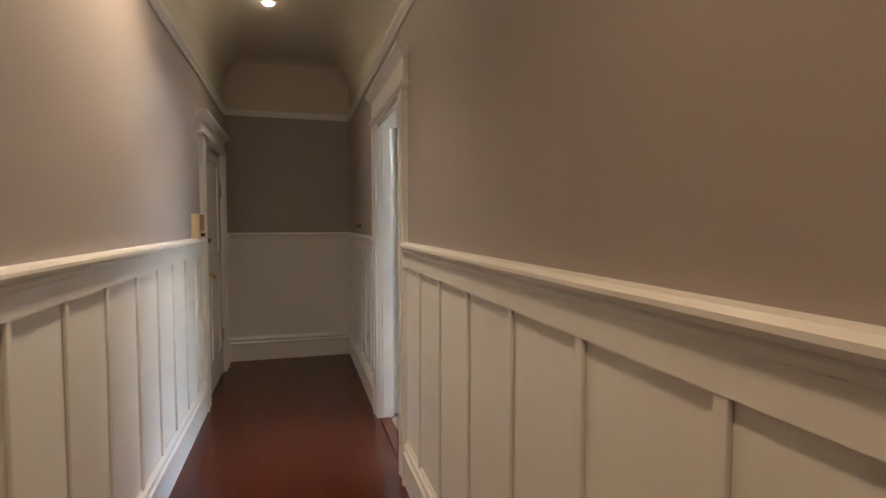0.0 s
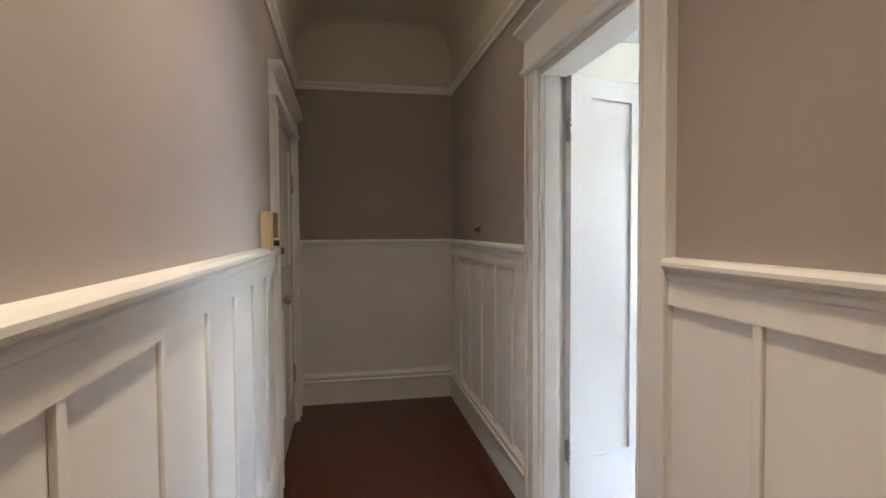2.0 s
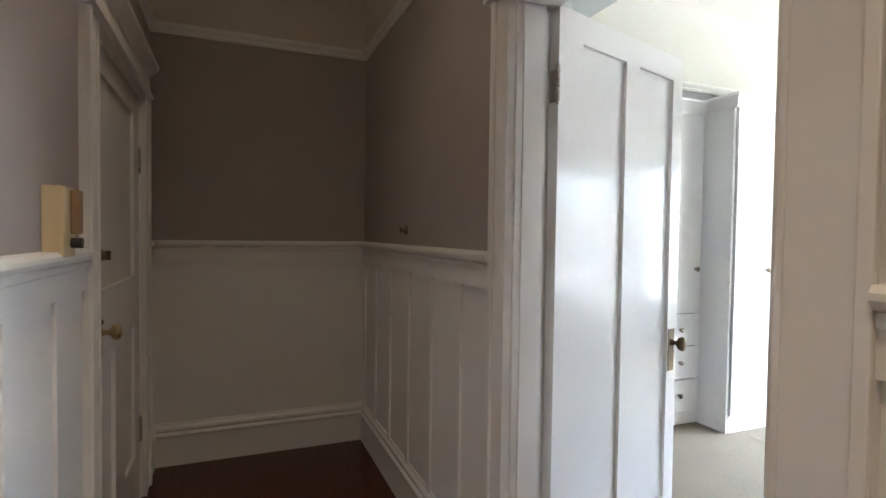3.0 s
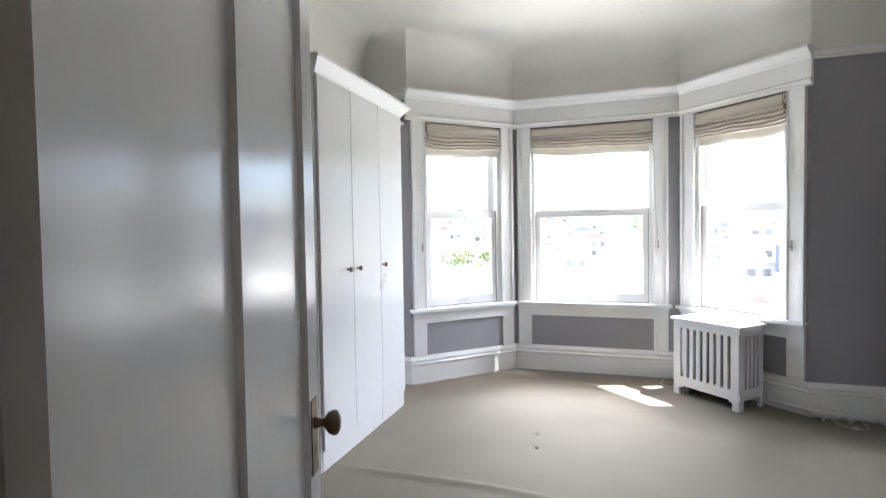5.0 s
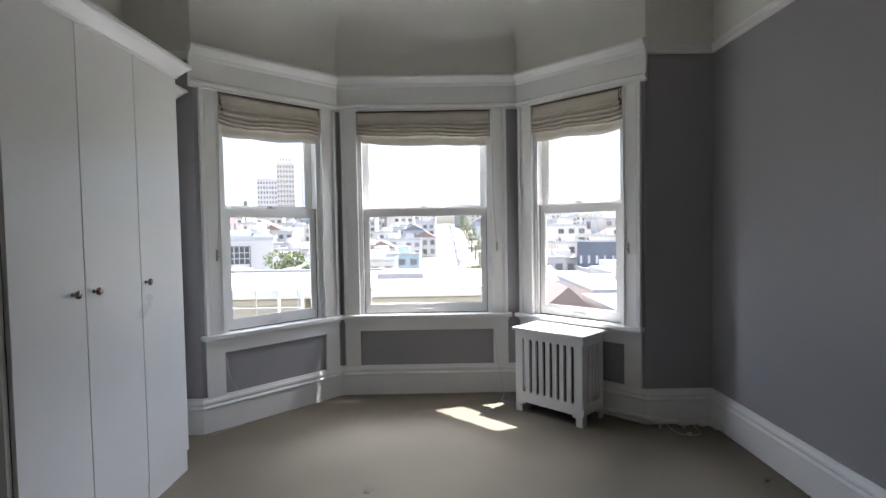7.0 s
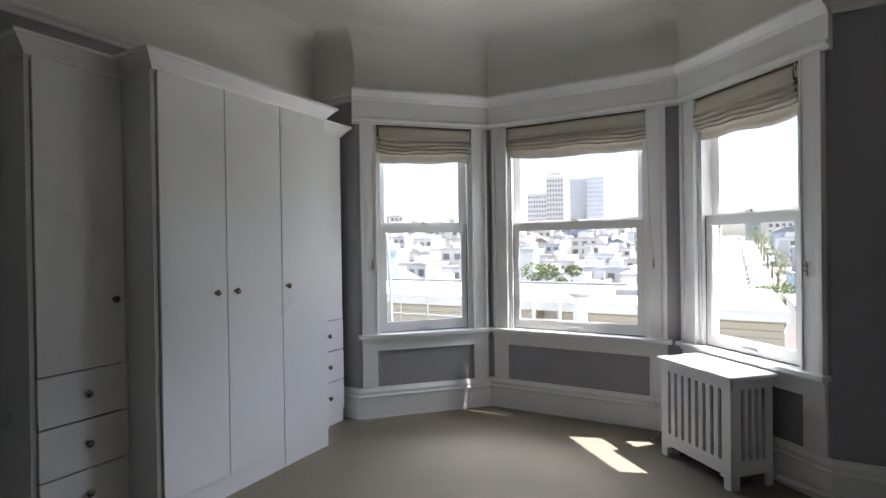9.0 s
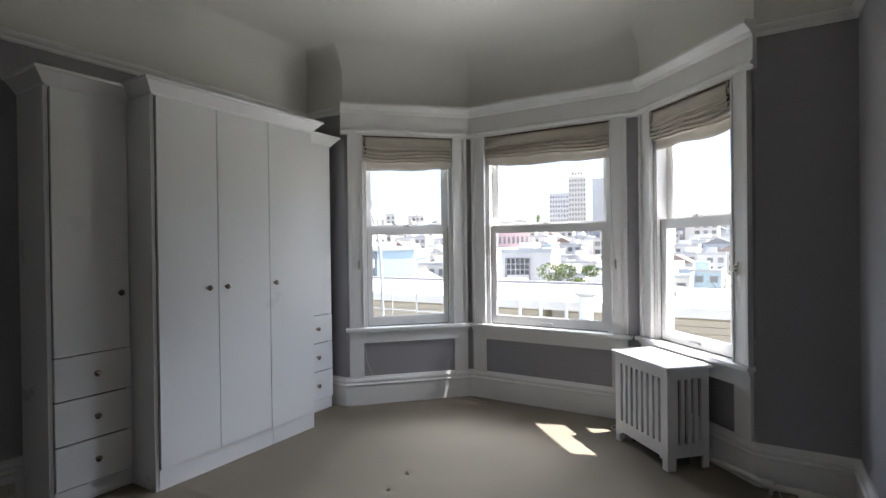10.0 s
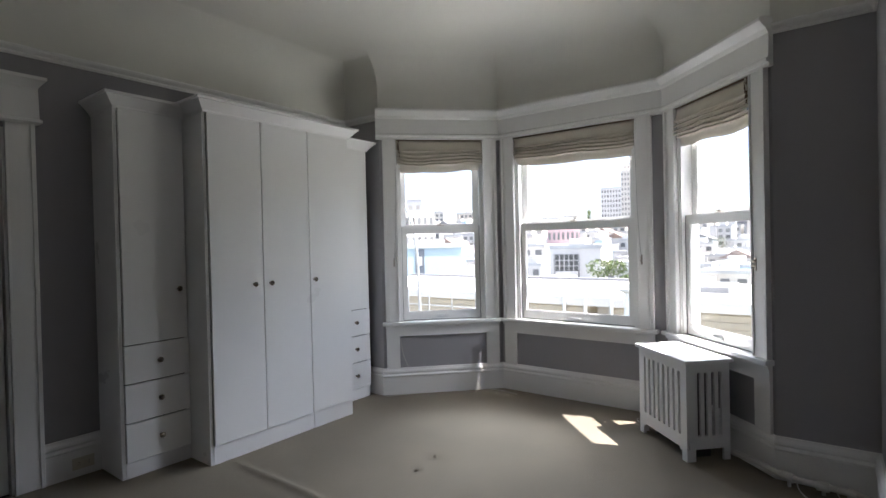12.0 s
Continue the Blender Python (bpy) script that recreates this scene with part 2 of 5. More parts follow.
def tube(bm, pts, r, n=8):
    """A round cable or pipe along points."""
    pts = [Vector(p) for p in pts]
    rings = []
    for i, p in enumerate(pts):
        way = (pts[min(i + 1, len(pts) - 1)] - pts[max(i - 1, 0)]).normalized()
        side = way.cross(Vector((0.3, 0.1, 1))).normalized()
        up = side.cross(way)
        rings.append([bm.verts.new(p + (side * math.cos(k * math.tau / n) + up * math.sin(k * math.tau / n)) * r) for k in range(n)])
    for a, b in zip(rings, rings[1:]):
        for k in range(n):
            bm.faces.new((a[k], a[(k + 1) % n], b[(k + 1) % n], b[k]))
    bm.faces.new(rings[0])
    bm.faces.new(rings[-1])
    return bm


def curve_points(pts, steps=8):
    """A smooth line through the points."""
    pts = [Vector(p) for p in pts]
    out = []
    for i in range(len(pts) - 1):
        a, b, c, d = pts[max(i - 1, 0)], pts[i], pts[i + 1], pts[min(i + 2, len(pts) - 1)]
        for k in range(steps):
            t = k / steps
            out.append(0.5 * (2 * b + (c - a) * t + (2 * a - 5 * b + 4 * c - d) * t * t + (3 * b - a - 3 * c + d) * t ** 3))
    return out + [pts[-1]]


def wall_bm(a, b, z0, z1, holes, thick, ext_a=0.0, ext_b=0.0):
    """A wall from a to b in plan, its room face on that line, thick to the right, with holes (u0, u1, z0, z1)."""
    a, b = Vector(a), Vector(b)
    way = (b - a).normalized()
    left = Vector((-way.y, way.x))
    length = (b - a).length
    us = sorted({-ext_a, length + ext_b, *[u for h in holes for u in h[:2]]})
    zs = sorted({z0, z1, *[z for h in holes for z in h[2:]]})
    bm = bmesh.new()
    grid = {}

    def vert(i, j, k):
        if (i, j, k) not in grid:
            p = a + way * us[i] - left * (thick * k)
            grid[i, j, k] = bm.verts.new((p.x, p.y, zs[j]))
        return grid[i, j, k]

    def solid(i, j):
        if not (0 <= i < len(us) - 1 and 0 <= j < len(zs) - 1):
            return False
        u, z = (us[i] + us[i + 1]) / 2, (zs[j] + zs[j + 1]) / 2
        return not any(h[0] < u < h[1] and h[2] < z < h[3] for h in holes)

    for i in range(len(us) - 1):
        for j in range(len(zs) - 1):
            if not solid(i, j):
                continue
            for k in (0, 1):
                bm.faces.new((vert(i, j, k), vert(i + 1, j, k), vert(i + 1, j + 1, k), vert(i, j + 1, k)))
            for di, dj, e in ((-1, 0, ((i, j), (i, j + 1))), (1, 0, ((i + 1, j), (i + 1, j + 1))),
                              (0, -1, ((i, j), (i + 1, j))), (0, 1, ((i, j + 1), (i + 1, j + 1)))):
                if not solid(i + di, j + dj):
                    (p, q), (r, s) = e
                    bm.faces.new((vert(p, q, 0), vert(r, s, 0), vert(r, s, 1), vert(p, q, 1)))
    return bm


def along(a, b):
    """The pose with x along the wall from a to b, y into the room."""
    return pose(a[0], a[1], 0, 0, 0, math.degrees(math.atan2(b[1] - a[1], b[0] - a[0])))


# ---- plan ----
HX0, HX1, HY0, HY1, HCEIL = -1.21, 0.0, -5.2, 1.88, 2.95
WX, SY, NY = 0.15, -2.20, 1.65
S_E, BAY_A, BAY_B, BAY_C, BAY_D, N_E = (4.05, SY), (4.05, -1.75), (4.79, -1.01), (4.79, 0.445), (4.01, 1.225), (4.01, NY)
RCEIL, RAIL = 3.04, 2.52
DOOR_Y0, DOOR_Y1, DOOR_Z = -0.85, -0.012, 2.06
CL_X0, CL_X1 = 0.72, 1.475
WIN_Z0, WIN_Z1 = 0.66, 2.32
ROOM = [(WX, SY), S_E, BAY_A, BAY_B, BAY_C, BAY_D, N_E, (WX, NY)]
WINDOWS = [(BAY_A, BAY_B, 0.147, 0.897), (BAY_B, BAY_C, 0.22, 1.295), (BAY_C, BAY_D, 0.16, 0.95)]

# room walls
def wall(name, a, b, holes=(), thick=0.15, material=ROOMWALL, ea=0.1, eb=0.1, top=3.15, label="grey painted bedroom wall"):
    return part(name, wall_bm(a, b, -0.02, top, list(holes), thick, ea, eb), material, None, label, "structure")


wall("wall_south", (WX, SY), S_E)
wall("wall_east_south_pier", S_E, BAY_A, eb=0)
wall("wall_bay_south", BAY_A, BAY_B, [(0.147, 0.897, WIN_Z0 - 0.03, WIN_Z1)], ea=0, eb=0.06)
wall("wall_bay_front", BAY_B, BAY_C, [(0.22, 1.295, WIN_Z0 - 0.03, WIN_Z1)], ea=0.06, eb=0.06)
wall("wall_bay_north", BAY_C, BAY_D, [(0.16, 0.95, WIN_Z0 - 0.03, WIN_Z1)], ea=0.06, eb=0)
wall("wall_east_north_pier", BAY_D, N_E, ea=0)
wall("wall_north", N_E, (WX, NY), [(N_E[0] - CL_X1, N_E[0] - CL_X0, -0.02, DOOR_Z)])
wall("wall_west", (WX, NY), (WX, SY), [(NY - DOOR_Y1 - 0.045, NY - DOOR_Y0, -0.02, DOOR_Z)], thick=0.074)
# hall walls
ENT_Y0, ENT_Y1 = 0.58, 1.53
HLABEL = "taupe painted hall wall above white panelling"
wall("wall_hall_east", (HX1, HY0), (HX1, HY1), [(DOOR_Y0 - HY0, DOOR_Y1 - HY0, -0.02, DOOR_Z)], 0.074, HALLWALL, label=HLABEL)
wall("wall_hall_north", (HX1, HY1), (HX0, HY1), (), 0.15, HALLWALL, label=HLABEL)
wall("wall_hall_west", (HX0, HY1), (HX0, HY0), [(HY1 - ENT_Y1, HY1 - ENT_Y0, -0.02, 2.0)], 0.15, HALLWALL, label=HLABEL)
wall("wall_hall_south", (HX0, HY0), (HX1, HY0), (), 0.15, HALLWALL, label=HLABEL)
part("wall_closet_back", boxes((0.5, 1.7, NY + 0.6, NY + 0.7, -0.02, 3.1), (0.5, 0.6, NY + 0.16, NY + 0.6, -0.02, 3.1),
                               (1.6, 1.7, NY + 0.16, NY + 0.6, -0.02, 3.1)), ROOMWALL, None, "plain closet walls behind the closed door", "structure")
part("wall_outer_lobby", boxes((HX0 - 0.9, HX0 - 0.8, 0.3, 1.9, -0.02, 3.1), (HX0 - 0.8, HX0 - 0.16, 0.3, 0.4, -0.02, 3.1),
                               (HX0 - 0.8, HX0 - 0.16, 1.8, 1.9, -0.02, 3.1)), ROOMWALL, None, "plain lobby walls behind the entry door", "structure")


# ceilings with coves
def coved(name, outline, material, rail, top, radius, label):
    bm = bmesh.new()
    steps = 14
    rings = [[bm.verts.new((p.x, p.y, rail)) for p in offsets(outline, 0.004, True)]]
    spring = rail + (top - rail) * 0.38
    for k in range(steps + 1):
        f = k / steps * math.pi / 2
        d, z = 0.004 + radius * (1 - math.cos(f)) ** 1.15, spring + (top - spring) * math.sin(f)
        rings.append([bm.verts.new((p.x, p.y, z)) for p in offsets(outline, d, True)])
    n = len(outline)
    for a, b in zip(rings, rings[1:]):
        for i in range(n):
            bm.faces.new((a[i], a[(i + 1) % n], b[(i + 1) % n], b[i]))
    bm.faces.new(rings[-1])
    for a, b in zip(rings, rings[1:-4]):
        for i in range(n):
            edge = bm.edges.get((a[i], b[i]))
            if edge:
                edge.smooth = False
    return part(name, bm, material, None, label, "structure", smooth=True)


coved("ceiling_bedroom", [Vector(p) for p in ROOM], CEIL, RAIL, RCEIL, 0.40, "white plaster ceiling with curved cove")
coved("ceiling_hall", [Vector(p) for p in ((HX0, HY0), (HX1, HY0), (HX1, HY1), (HX0, HY1))], HALLCEIL, 2.47, HCEIL, 0.30,
      "cream plaster hall ceiling with curved cove")
bm = boxes((-2.3, 4.16, -5.5, 2.5, 3.16, 3.4))
cap = [bm.verts.new((p.x, p.y, z)) for z in (3.165, 3.39) for p in offsets([(4.1, -2.3), (4.1, -1.75), BAY_B, BAY_C, (4.1, 1.215), (4.1, 2.4)], -0.16, False)]
for i in range(5):
    bm.faces.new((cap[i], cap[i + 1], cap[i + 7], cap[i + 6]))
bm.faces.new(cap[:6])
bm.faces.new(cap[6:])
part("roof_slab", bm, CEIL, None, "flat roof slab over the flat", "structure")

# floors
part("floor_base", boxes((-2.3, 4.95, -5.5, 2.5, -0.35, -0.03)), GAP, None, "dark floor slab under the boards", "structure")


TUFTS = ((2.985, -0.005), (3.20, 0.022), (3.25, -2.07), (3.085, -2.18))


def carpet_height(x, y):
    """A low ruck that runs across the carpet, and soft unevenness."""
    u = x - 2.406 - 0.028 * y - 0.006 * math.sin(y * 5)
    ruck = 0.014 * math.exp(-(u / 0.028) ** 2) * max(0, 1 - ((y - 0.3) / 0.85) ** 2)
    dent = sum(0.009 * math.exp(-((x - tx) ** 2 + (y - ty) ** 2) / 0.0011) for tx, ty in TUFTS)
    return 0.006 + ruck - min(dent, 0.009) + 0.0022 * noise.noise(Vector((x * 2.2, y * 2.2, 0)))


bm = bmesh.new()
NX, NYC = 400, 230
cx0, cx1, cy0, cy1 = 0.075, 4.9, SY, NY
rows_ = [[bm.verts.new((cx0 + (cx1 - cx0) * i / NX, cy0 + (cy1 - cy0) * j / NYC, 0)) for j in range(NYC + 1)] for i in range(NX + 1)]
for r_ in rows_:
    for v in r_:
        v.co.z = carpet_height(v.co.x, v.co.y)
for i in range(NX):
    for j in range(NYC):
        bm.faces.new((rows_[i][j], rows_[i + 1][j], rows_[i + 1][j + 1], rows_[i][j + 1]))
carpet = part("floor_carpet", bm, CARPET, None, "beige fitted carpet with a low ruck and small tufts", "structure", smooth=True)
part("floor_pad", boxes((0.07, 4.9, SY - 0.05, NY + 0.05, -0.028, -0.004)), CARPET, None, "carpet underlay", "structure")
for x, y in TUFTS:
    bm = bmesh.new()
    for k in range(5):
        px, py = x + random.uniform(-0.012, 0.012), y + random.uniform(-0.01, 0.01)
        cyl(bm, (px, py, -0.006), (px + random.uniform(-0.02, 0.02), py, 0.007), 0.005, 0.002, 6)
    part("carpet_tuft", bm, TUFT, carpet)

# ---- mouldings ----
BASE = [(0, 0), (0.022, 0), (0.022, 0.165), (0.03, 0.170), (0.032, 0.178), (0.026, 0.187), (0.020, 0.192), (0.026, 0.205),
        (0.024, 0.218), (0.014, 0.232), (0.010, 0.243), (0, 0.243)]
PICTURE = [(0, 2.425), (0.010, 2.425), (0.016, 2.437), (0.013, 2.446), (0.030, 2.462), (0.034, 2.474), (0.028, 2.482), (0, 2.482)]
CHAIR = [(0, 1.155), (0.020, 1.155), (0.020, 1.208), (0.026, 1.212), (0.028, 1.224), (0.022, 1.230), (0.034, 1.234), (0.044, 1.246),
         (0.044, 1.256), (0.036, 1.266), (0, 1.268)]
CHAIR = [(d, z + 0.012 if z > 1.2 else z) for d, z in CHAIR]


def moulding(name, path, profile, label, material=WHITE):
    return part(name, sweep(bmesh.new(), path, profile), material, None, label, "structure")


DY0C, DY1C = DOOR_Y0 - 0.135, DOOR_Y1 + 0.10
WB = "white painted wooden baseboard with moulded cap"
moulding("baseboard_bedroom", [(CL_X0 - 0.13, NY), (WX, NY), (WX, DY1C + 0.045)], BASE, WB)
moulding("baseboard_bedroom", [(WX, DY0C), (WX, SY), S_E, BAY_A, BAY_B, BAY_C, BAY_D, N_E, (CL_X1 + 0.13, NY)], BASE, WB)
moulding("picture_rail", [(BAY_D[0] , BAY_D[1] + 0.004), N_E, (WX, NY), (WX, SY), S_E, (BAY_A[0], BAY_A[1] - 0.004)], [(d, z + 0.05) for d, z in PICTURE],
         "white painted picture rail")
ENT_CORE = [(0, 2.30), (0.026, 2.30), (0.026, 2.318), (0.044, 2.326), (0.046, 2.340), (0.030, 2.350), (0.028, 2.480), (0.036, 2.492),
            (0.042, 2.506), (0.070, 2.530), (0.082, 2.544), (0.082, 2.560), (0.074, 2.566), (0, 2.566)]
moulding("trim_bay_header", [(BAY_A[0] - 0.012, BAY_A[1] - 0.012), BAY_B, BAY_C, (BAY_D[0] - 0.02, BAY_D[1] + 0.02)], ENT_CORE, "white moulded header over the bay windows")
HB = "white painted hall baseboard"
moulding("baseboard_hall", [(HX1, HY0), (HX1, DY0C)], BASE, HB)
moulding("baseboard_hall", [(HX1, DY1C), (HX1, HY1), (HX0, HY1), (HX0, ENT_Y1 + 0.135)], BASE, HB)
moulding("baseboard_hall", [(HX0, ENT_Y0 - 0.14), (HX0, HY0), (HX1, HY0)], BASE, HB)
CR = "white painted chair rail with rounded nose"
moulding("chair_rail", [(HX1, HY0), (HX1, DY0C)], CHAIR, CR)
moulding("chair_rail", [(HX1, DY1C), (HX1, HY1), (HX0, HY1), (HX0, ENT_Y1 + 0.135)], CHAIR, CR)
moulding("chair_rail", [(HX0, ENT_Y0 - 0.14), (HX0, HY0), (HX1, HY0)], CHAIR, CR)
part("picture_rail", sweep(bmesh.new(), [(HX0, HY0), (HX1, HY0), (HX1, HY1), (HX0, HY1)], PICTURE, True), WHITE, None,
     "cream painted picture rail", "structure")


# hall wainscot
def wainscot(a, b, battens, label):
    m = along(a, b)
    w = thing("trim_wainscot", m, label, "", kind="structure")
    length = (Vector(b) - Vector(a)).length
    part("backing_board", boxes((0, length, -0.001, 0.006, 0.24, 1.156)), WHITE, w)
    for u in battens:
        part("batten", boxes((u - 0.013, u + 0.013, 0.006, 0.018, 0.235, 1.157), bevel=0.004), WHITE, w)


WLABEL = "white painted board and batten wainscot"
wainscot((HX1, HY0), (HX1, DY0C), [y - HY0 for y in (-1.28, -1.62, -1.97, -2.325, -2.675, -3.03, -3.39, -3.74, -4.09, -4.44, -4.79, -0.945)], WLABEL)
wainscot((HX1, DY1C), (HX1, HY1), [y - DY1C for y in (0.34, 0.64, 0.94, 1.245, 1.54, 1.80)], WLABEL)
wainscot((HX1, HY1), (HX0, HY1), [], "plain white painted lower wall panel")
wainscot((HX0, ENT_Y0 - 0.14), (HX0, HY0), [ENT_Y0 - 0.14 - y for y in (0.17, -0.155, -0.49, -0.81, -1.15, -1.51, -1.85, -2.17, -2.49, -2.8, -3.13, -3.46, -3.8, -4.13, -4.46, -4.8)], WLABEL)
wainscot((HX0, HY1), (HX0, ENT_Y1 + 0.135), [], "narrow white painted lower wall panel")


# ---- doors ----
def door_casing(name, m, width, head, label, w=0.135, crown=0.214, wing=0.8, far=None):
    far = far or w
    """Casing round an opening from x 0 to width, on the face y = 0, towards +y, with a frieze and a crown."""
    c = thing(name, m, label, "", kind="structure")
    for x0, x1, outer in ((-w, 0.0, -1), (width, width + far, 1)):
        bm = boxes((x0, x1, 0, 0.022, 0, head))
        xo = x0 if outer < 0 else x1
        box(bm, min(xo, xo - outer * 0.022), max(xo, xo - outer * 0.022), 0.022, 0.034, 0, head, 0.003)
        xi = x1 if outer < 0 else x0
        box(bm, min(xi, xi + outer * 0.012), max(xi, xi + outer * 0.012), 0.022, 0.028, 0, head, 0.002)
        part("side_casing", bm, WHITE, c)
    prof = [(0, head), (0.026, head), (0.034, head + 0.006), (0.044, head + 0.012), (0.044, head + 0.026), (0.030, head + 0.034),
            (0.026, head + crown - 0.064), (0.034, head + crown - 0.052), (0.056, head + crown - 0.028), (0.068, head + crown - 0.018),
            (0.068, head + crown), (0, head + crown)]
    bm = bmesh.new()
    front = [(d, z) for d, z in prof]
    cols = []
    for d, z in front:
        ex = d * wing
        cols.append([bm.verts.new((x, y, z)) for x, y in ((-w - ex, 0), (-w - ex, d), (width + far + ex, d), (width + far + ex, 0))])
    for a, b in zip(cols, cols[1:]):
        for i in range(3):
            bm.faces.new((a[i], a[i + 1], b[i + 1], b[i]))
    bm.faces.new(cols[-1])
    bm.faces.new(cols[0])
    part("head_casing", bm, WHITE, c)
    return c


def jamb(name, m, width, head, depth, label, stop=None):
    j = thing(name, m, label, "", kind="structure")
    part("side_jamb", boxes((0, 0.012, -depth, 0.001, 0, head - 0.018)), WHITE, j)
    part("side_jamb", boxes((width - 0.012, width, -depth, 0.001, 0, head - 0.018)), WHITE, j)
    part("head_jamb", boxes((0, width, -depth, 0.001, head - 0.018, head)), WHITE, j)
    if stop is not None:
        part("door_stop", boxes((0.012, 0.024, stop, 0.0, 0, head - 0.018)), WHITE, j)
        part("door_stop", boxes((width - 0.024, width - 0.012, stop, 0.0, 0, head - 0.018)), WHITE, j)
        part("door_stop", boxes((0.024, width - 0.024, stop, 0.0, head - 0.030, head - 0.018)), WHITE, j)
    return j


# bedroom doorway, hall face
HALLFACE = along((HX1, DOOR_Y0), (HX1, DOOR_Y1))
door_casing("door_casing_hall", HALLFACE, DOOR_Y1 - DOOR_Y0, DOOR_Z, "white moulded casing of the bedroom doorway", far=0.1)
dj = thing("door_frame_bedroom", HALLFACE, "white painted door jamb with a rebate on the hinge side", "", kind="structure")
OW = DOOR_Y1 - DOOR_Y0
part("side_jamb", boxes((0, 0.012, -0.151, 0.001, 0, DOOR_Z - 0.018)), WHITE, dj)
part("side_jamb", boxes((OW - 0.012, OW, -0.0735, 0.001, 0, DOOR_Z - 0.018), (OW - 0.012, OW + 0.033, -0.100, -0.0745, 0, DOOR_Z - 0.018)), WHITE, dj)
part("rebate_jamb", boxes((OW + 0.033, OW + 0.045, -0.151, -0.0745, 0, DOOR_Z - 0.018)), WHITE, dj)
part("head_jamb", boxes((0, OW + 0.045, -0.151, -0.0745, DOOR_Z - 0.018, DOOR_Z), (0, OW, -0.0735, 0.001, DOOR_Z - 0.018, DOOR_Z)), WHITE, dj)
part("door_stop", boxes((0.012, 0.024, -0.098, 0.0, 0, DOOR_Z - 0.018)), WHITE, dj)
part("door_stop", boxes((OW - 0.018, OW - 0.012, -0.085, -0.02, 0, DOOR_Z - 0.018), bevel=0.002), WHITE, dj)
part("door_stop", boxes((0.024, OW - 0.024, -0.098, 0.0, DOOR_Z - 0.030, DOOR_Z - 0.018)), WHITE, dj)
door_casing("door_casing_bedroom", along((WX, DOOR_Y1 + 0.045), (WX, DOOR_Y0)), OW + 0.045, DOOR_Z, "white moulded casing of the bedroom doorway", 0.10, far=0.135)
door_casing("door_casing_closet", along((CL_X1, NY), (CL_X0, NY)), CL_X1 - CL_X0, DOOR_Z + 0.03, "white moulded casing of the closet door", 0.135, 0.27)
jamb("door_frame_closet", along((CL_X1, NY), (CL_X0, NY)), CL_X1 - CL_X0, DOOR_Z, 0.15, "white painted closet jamb")
door_casing("door_casing_entry", along((HX0, ENT_Y1), (HX0, ENT_Y0)), ENT_Y1 - ENT_Y0, 2.0, "white moulded casing of the entry door", 0.135, 0.18, 0.4)
jamb("door_frame_entry", along((HX0, ENT_Y1), (HX0, ENT_Y0)), ENT_Y1 - ENT_Y0, 2.0, 0.15, "white painted entry door jamb")
part("threshold", boxes((0.0, 0.074, DOOR_Y0 + 0.018, DOOR_Y1 - 0.018, -0.02, 0.008), bevel=0.003), FLOORWOOD, None, "dark wooden threshold strip", "structure")


def panel_leaf(d, width, height, thick, stiles, panels, material, z0=0.012):
    """A framed leaf from x 0 to width, y 0 to thick, with sunk panels (x0, x1, z0, z1)."""
    xs = sorted({0, width, *[v for p in panels for v in p[:2]]})
    zs = sorted({z0, height, *[v for p in panels for v in p[2:]]})
    bm = bmesh.new()
    grid = {}

    def vert(i, j, k):
        if (i, j, k) not in grid:
            grid[i, j, k] = bm.verts.new((xs[i], k * thick, zs[j]))
        return grid[i, j, k]

    def solid(i, j):
        if not (0 <= i < len(xs) - 1 and 0 <= j < len(zs) - 1):
            return False
        x, z = (xs[i] + xs[i + 1]) / 2, (zs[j] + zs[j + 1]) / 2
        return not any(p[0] < x < p[1] and p[2] < z < p[3] for p in panels)

    for i in range(len(xs) - 1):
        for j in range(len(zs) - 1):
            if solid(i, j):
                for k in (0, 1):
                    bm.faces.new((vert(i, j, k), vert(i + 1, j, k), vert(i + 1, j + 1, k), vert(i, j + 1, k)))
                for di, dj, e in ((-1, 0, ((i, j), (i, j + 1))), (1, 0, ((i + 1, j), (i + 1, j + 1))),
                                  (0, -1, ((i, j), (i + 1, j))), (0, 1, ((i, j + 1), (i + 1, j + 1)))):
                    if not solid(i + di, j + dj):
                        (p, q), (r, s) = e
                        bm.faces.new((vert(p, q, 0), vert(r, s, 0), vert(r, s, 1), vert(p, q, 1)))
    part("leaf_frame", bm, material, d)
    for x0, x1, a, b in panels:
        part("sunk_panel", boxes((x0 - 0.001, x1 + 0.001, thick * 0.36, thick * 0.64, a - 0.001, b + 0.001)), material, d)


def hinge(d, x, y, z, material=NICKEL):
    bm = bmesh.new()
    for k in range(5):
        cyl(bm, (x, y, z + k * 0.021), (x, y, z + k * 0.021 + 0.019), 0.0075, n=10)
    cyl(bm, (x, y, z - 0.012), (x, y, z), 0.004, 0.006, 8)
    cyl(bm, (x, y, z + 0.104), (x, y, z + 0.118), 0.006, 0.003, 8)
    part("hinge", bm, material, d, smooth=True)


